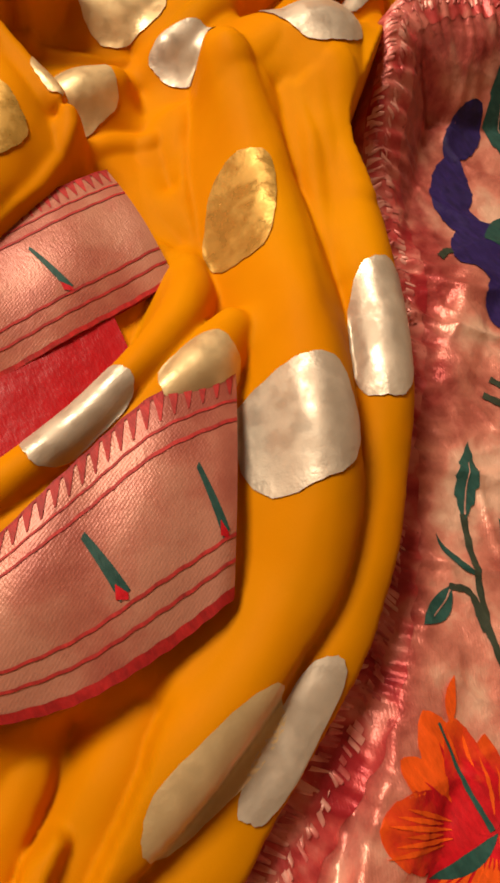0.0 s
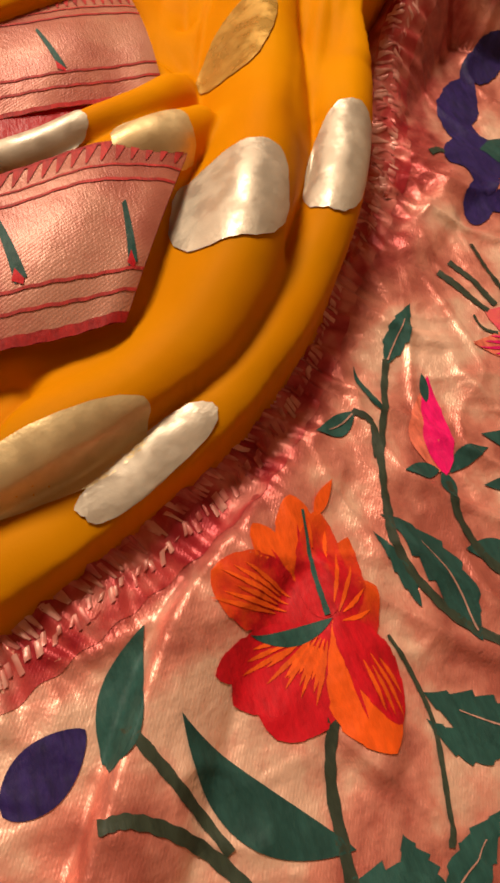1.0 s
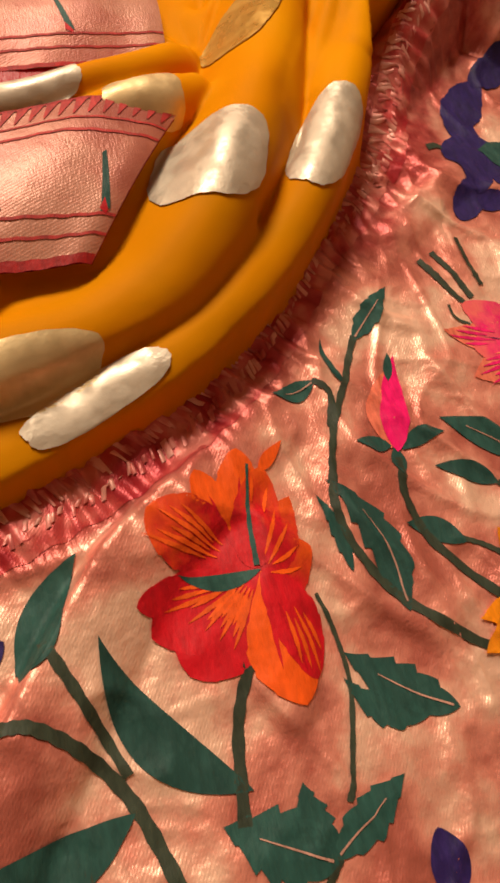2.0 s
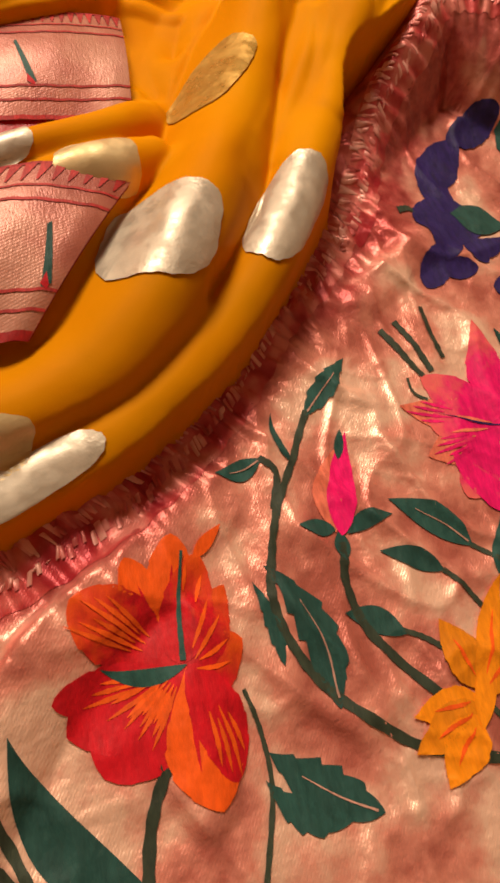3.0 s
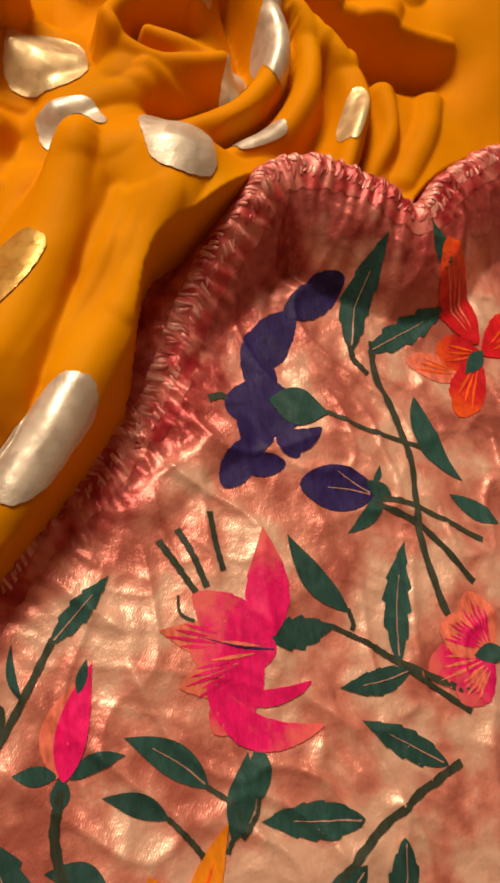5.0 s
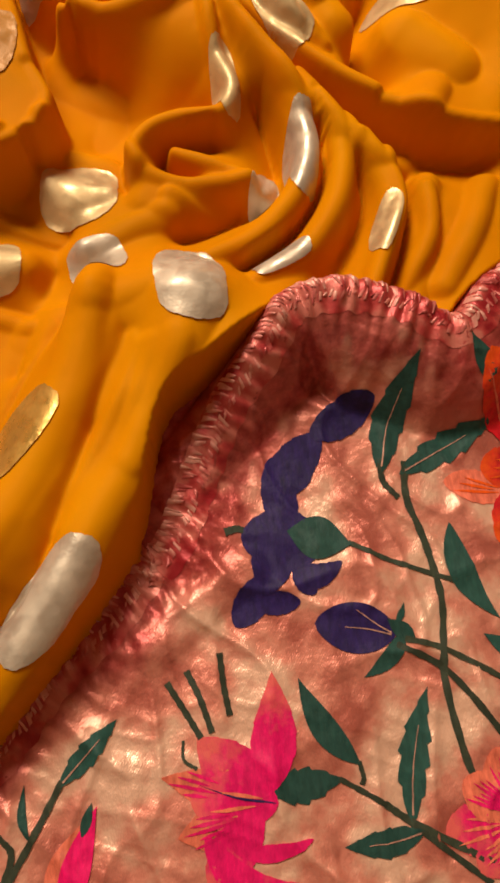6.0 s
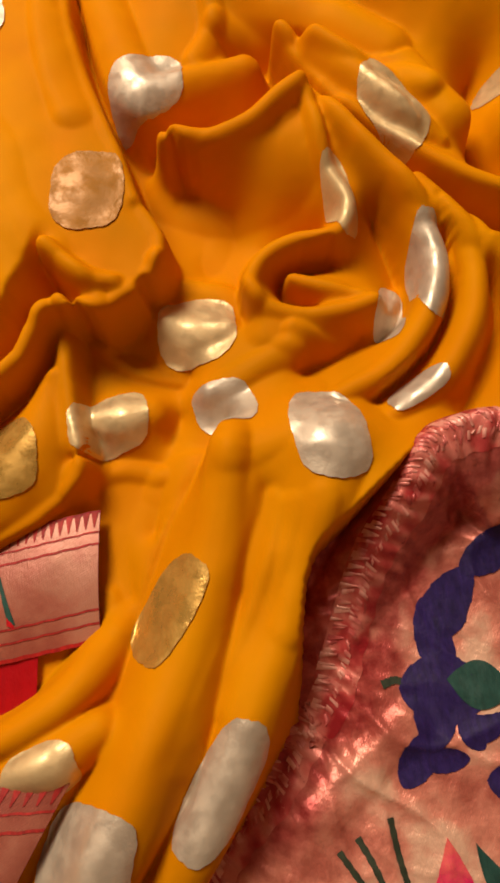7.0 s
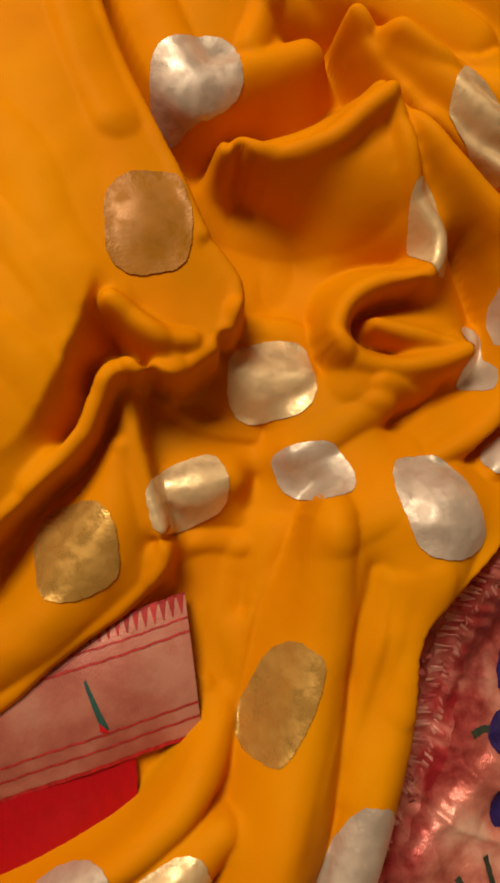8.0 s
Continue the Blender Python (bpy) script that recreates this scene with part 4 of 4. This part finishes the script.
# round the hollow
wrinkle([(-6.33, 25.81), (-5.14, 24.58), (-3.49, 23.14), (-1.66, 22.56)], 0.5, 0.9, 0.25)
wrinkle([(-6.95, 25.35), (-6.59, 21.98), (-6.31, 19.32), (-6.52, 17.32)], 0.5, 0.25, 0.8)
wrinkle([(-1.57, 27.52), (-0.48, 27.59), (1.41, 26.94), (2.54, 25.5)], 0.4, 0.3, 0.9)
wrinkle([(2.85, 23.66), (4.82, 22.99), (7.17, 23.83), (8.4, 24.42)], 0.3, 1.2, 0.6)
wrinkle([(-6.56, 28.13), (-5.46, 26.86), (-4.72, 25.68)], 0.4, 0.4, 0.8)
# the big sheet
wrinkle([(-6.37, 46.13), (-6.52, 42.04), (-6.22, 38.74), (-5.61, 35.88)], 0.4, 1.4, 0.7)
wrinkle([(-11.7, 37.53), (-9.36, 34.74), (-8.45, 30.88), (-6.97, 28.43)], 0.3, 1.2, 1.2)
wrinkle([(-12.82, 28.89), (-10.78, 27.3), (-9.25, 24.96)], 0.3, 0.8, 1.0)
wrinkle([(-8.91, 25.18), (-9.28, 23.49), (-10.84, 21.97)], 0.3, 0.5, 0.5)
# upper folds
wrinkle([(-0.81, 34.18), (1.28, 34.64), (4.01, 35.58), (6.1, 36.34)], 0.4, 0.3, 0.9)
wrinkle([(2.12, 44.89), (2.17, 41.48), (1.01, 39.09)], 0.5, 0.7, 0.5)
wrinkle([(6.81, 35.6), (7.95, 32.79), (9.28, 30.67), (11.02, 28.3)], 0.5, 0.6, 0.8)
wrinkle([(2.5, 41), (5.89, 39.08), (8.7, 36.59), (12.04, 34.54)], 0.6, 1.0, 0.35)
# nested arcs
wrinkle([(13.16, 28.01), (13.79, 24.63), (13.03, 21.4), (11.39, 19.2)], 0.5, 0.35, 0.4)
wrinkle([(15.22, 25.7), (15.68, 23.03), (14.48, 20.36), (13.66, 18.25)], 0.5, 0.35, 0.4)
wrinkle([(16.92, 23.67), (16.82, 21.01), (15.24, 18.55)], 0.5, 0.5, 0.4)
wrinkle([(20.65, 24.66), (19.1, 21.35), (17.23, 18.54)], 0.6, 0.7, 0.7)
wrinkle([(4.18, 23.72), (6.14, 23.12), (8.44, 23.82), (9.6, 25.55)], 0.4, 0.3, 0.6)
wrinkle([(7.51, 33.75), (9.28, 30.42), (11.6, 28.36), (14.62, 25.64), (16.34, 26.13), (18.02, 28.8)], 0.5, 1.4, 0.7)
wrinkle([(-1.02, 33.1), (1.5, 32.15), (4.53, 31.91), (6.47, 32.58)], 0.45, 1.5, 1.5)
wrinkle([(2.69, 15.31), (1.72, 13.14), (0.29, 10.47), (-1.02, 7.62)], 0.25, 0.9, 0.35)
wrinkle([(4.37, 15.22), (3.53, 12.76), (2.22, 10.13)], 0.2, 0.5, 0.9)
wrinkle([(-5.92, 18.33), (-4.52, 18.45), (-2.95, 17.93)], 0.3, 0.5, 0.5)
wrinkle([(-10.62, 32.08), (-9.12, 29.34), (-8.41, 27.11)], 0.25, 0.9, 0.6)
yellow.plump(0.28)
yellow.h = np.where(outside, 0.02, yellow.h)
yellow.smooth(2)
inside = np.clip(yellow.h / 0.6, 0, 1)
yellow.h += inside * (0.03 * value_noise(yellow.X, yellow.Y, 1.1, 14))
yellow_cloth = tagged(new("yellow_cloth", yellow.mesh("yellow_cloth", M_YELLOW, 0.08)),
                      "mustard-yellow georgette sari with foil dots, heaped in soft folds", "cloth")


def dot(middle, ax, bx, mat=None, lift=0.075):
    """A foil dot: an ellipse about middle with two half-axes, on the yellow cloth."""
    o, u, v = (np.array(q[:2], float) for q in (middle, ax, bx))
    u, v = u - o, v - o
    r = np.linspace(0, 1, 22)
    a = np.linspace(0, 2 * np.pi, 57)
    rim = 1 + 0.014 * np.sin(a * 7 + o[0]) + 0.01 * np.sin(a * 19 + o[1])
    rim[-1] = rim[0]
    R, A = np.meshgrid(r, a, indexing="ij")
    R = R * rim * (np.abs(np.cos(a)) ** 3.0 + np.abs(np.sin(a)) ** 3.0) ** (-1 / 3.0)
    P = o + (R * np.cos(A))[..., None] * u + (R * np.sin(A))[..., None] * v
    x, y = P[..., 0], P[..., 1]
    z = yellow.at(x, y) + lift
    me = grid_mesh("foil_dot", np.stack([x, y, z], -1) * CM, mat or M_SILVER)
    me.attributes.new("rim", "FLOAT", "POINT").data.foreach_set("value", (np.repeat(r, len(a)) ** 3).astype(np.float32))
    return part("foil_dot", me, yellow_cloth,
                {M_GOLD: "pale gold foil dot", M_VEILED: "foil dot under the yellow cloth", M_SHEER: "dull gold foil dot seen through sheer cloth"}.get(mat, "silver foil dot"))


dot((-6.6, 2.9), (-4.7, 2.6), (-7.3, 1.0))
dot((-11.53, -4.51), (-9.3, -3.42), (-11.05, -5.06))
dot((-1.3, 4.68), (-0.3, 4.12), (-2.9, 2.35))
dot((-13.8, -3.9), (-11.3, -3.6), (-14.2, -4.85), M_GOLD)
dot((-8.2, 6.05), (-6.75, 6.45), (-8.0, 5.0), M_GOLD)
dot((-12.2, 6.6), (-10.3, 7.1), (-12.0, 5.8))
dot((4.87, 18.13), (4.74, 20.32), (6.47, 17.99))
dot((0.47, 20.54), (1.93, 20.56), (0.77, 19.3))
dot((7.18, 29.74), (6.87, 31.71), (7.82, 29.9), M_GOLD)
dot((8.94, 24.25), (9.5, 25.7), (9.53, 23.72))
dot((10.8, 25.55), (10.9, 28.06), (11.56, 25.54))
dot((9.33, 19.91), (10.71, 20.57), (9.53, 19.31))
dot((14.58, 21.51), (15.22, 23.17), (15.02, 21.16), M_GOLD)
dot((17.56, 35.33), (19.66, 35.02), (17.42, 34.54), M_GOLD)
dot((-4.71, 31.23), (-2.99, 31.2), (-4.96, 29.15), M_VEILED)
dot((-1.61, 37.65), (0.37, 37.96), (-1.65, 35.93))
dot((-9.78, 42.6), (-8.62, 43.57), (-9.27, 40.74))
dot((-9.78, 19.11), (-8.05, 19.27), (-9.76, 17.25), M_SHEER)
dot((-0.45, 24.81), (1.51, 24.85), (-0.54, 23.03), M_GOLD)
dot((-4.92, 20.54), (-3.15, 20.94), (-4.87, 19.13), M_GOLD)
dot((10.28, 33.68), (11.55, 31.81), (11.01, 34.75), M_GOLD)
dot((-2.85, 11.65), (-1.4, 13.6), (-1.9, 10.95), M_SHEER)

# ---- the narrow border strips on the heap ----
def strip(name, top, bottom, label, teeth, motifs, red_edge, folded):
    """A narrow woven border: a band between two edge curves (x, y, z), with teeth, lines and small motifs."""
    top, bottom = spline(top, 12), spline(bottom, 12)
    n = 60

    def even(c):
        s = np.r_[0, np.cumsum(np.linalg.norm(np.diff(c, axis=0), axis=1))]
        return np.stack([np.interp(np.linspace(0, s[-1], n), s, c[:, k]) for k in range(3)], -1)

    top, bottom = even(top), even(bottom)

    def at(u, v, lift=0.0):
        """u along, v from the toothed edge down, both 0 to 1."""
        u, v = np.broadcast_arrays(np.asarray(u, float), np.asarray(v, float))
        f = np.clip(u, 0, 1) * (n - 1)
        i = np.minimum(f.astype(int), n - 2)
        w = (f - i)[..., None]
        a, b = top[i] * (1 - w) + top[i + 1] * w, bottom[i] * (1 - w) + bottom[i + 1] * w
        p = a * (1 - v[..., None]) + b * v[..., None]
        p[..., 2] += 0.45 * np.sin(np.pi * v) + 0.05 * np.sin(u * 17 + v * 3) + lift - folded * np.clip((u - 0.93) / 0.07, 0, 1) ** 2
        return p * CM

    U, V = np.meshgrid(np.linspace(0, 1, 70), np.linspace(0, 1, 30), indexing="ij")
    thing = tagged(new(name, grid_mesh(name, at(U, V), M_STRIP)), label, "border")
    under = grid_mesh("underside", at(U, V, -0.12), M_MAROON)
    part("underside", under, thing, "maroon underside")
    for k in range(teeth):
        u0, u1 = k / teeth, (k + 0.86) / teeth
        s = np.linspace(0, 1, 5)[:, None]
        t = np.linspace(0, 1, 5)[None, :]
        mid = (u0 + u1) / 2
        P = at(u0 + (u1 - u0) * t + (mid - u0 - (u1 - u0) * t) * s * 0.85, 0.0 + 0.135 * s + 0 * t, 0.03)
        part("tooth", grid_mesh("tooth", P, M_LINE), thing, "crimson woven tooth")
    for v, w, mat in ((0.005, 0.02, M_MAROON), (0.17, 0.014, M_LINE), (0.265, 0.018, M_LINE), (0.76, 0.016, M_LINE), (0.86, 0.016, M_LINE), (0.985, red_edge, M_MAROON)):
        u, t = np.meshgrid(np.linspace(0, 1, 60), np.linspace(-0.5, 0.5, 3), indexing="ij")
        part("stripe", grid_mesh("stripe", at(u, v + w * t + 0.003 * np.sin(u * 90), 0.03), mat), thing, "red woven line")
    for u0, v0, u1, v1, w in motifs:
        s, t = np.meshgrid(np.linspace(0, 1, 14), np.linspace(-0.5, 0.5, 4), indexing="ij")
        wide = w * (0.35 + 0.65 * s)
        part("sprig", grid_mesh("sprig", at(u0 + (u1 - u0) * s + wide * t, v0 + (v1 - v0) * s - 0.02 * t, 0.03), M_GREEN), thing, "green woven sprig")
        part("sprig_foot", grid_mesh("sprig_foot", at(u1 - w * 0.9 + w * 1.2 * s + 0 * t, v1 - 0.04 + 0.05 * s + 0.06 * (1 - s * 0.6) * t, 0.035), M_RED), thing, "crimson foot")
    return thing


strip("border_strip", [(-19.96, 4.04, 2.7), (-17.89, 4.05, 2.9), (-15.79, 4.46, 3.2), (-13.27, 5.18, 3.4), (-10.15, 5.99, 3.5), (-7, 5.78, 3.4)],
      [(-20.96, 1.72, 2.1), (-19.29, 0.92, 2.3), (-17.87, 0.21, 2.5), (-15.88, -0.43, 2.7), (-13.46, -0.55, 2.9), (-11.06, -0.36, 3)],
      "salmon brocade border strip with crimson teeth, folded on the yellow cloth", 26, [(0.88, 0.40, 0.965, 0.74, 0.022), (0.55, 0.36, 0.66, 0.72, 0.03), (0.2, 0.36, 0.3, 0.72, 0.03)], 0.05, 0.2)
strip("border_strip", [(-18.9, 14.9, 1.2), (-15.7, 15.3, 1.3), (-12.1, 15.8, 1.4), (-9, 16.1, 1.5), (-5.8, 16.5, 1.5)],
      [(-19.6, 9.6, 1.1), (-16.5, 9.7, 1.1), (-13, 10, 1.2), (-9.9, 10.3, 1.3), (-6.1, 10.7, 1.4)],
      "short end of salmon brocade border under a yellow pleat", 34, [(0.665, 0.36, 0.715, 0.74, 0.02), (0.28, 0.36, 0.33, 0.74, 0.02)], 0.03, 0.1)
sx, sy = np.meshgrid(np.linspace(0, 1, 30), np.linspace(0, 1, 20), indexing="ij")
c00, c10, c11, c01 = (np.array(q) for q in ((-19.6, 9.7, 1.1), (-8.9, 10.4, 1.25), (-9.3, 7.0, 0.95), (-20.3, 5.6, 0.7)))
S = (c00 * ((1 - sx) * (1 - sy))[..., None] + c10 * (sx * (1 - sy))[..., None] + c11 * (sx * sy)[..., None] + c01 * ((1 - sx) * sy)[..., None])
S[..., 2] += 0.15 * np.sin(sx * 5) * sy
satin = tagged(new("satin_piece", grid_mesh("satin_piece", S * CM, M_SATIN)), "plain red satin piece hanging from the border strip", "cloth")
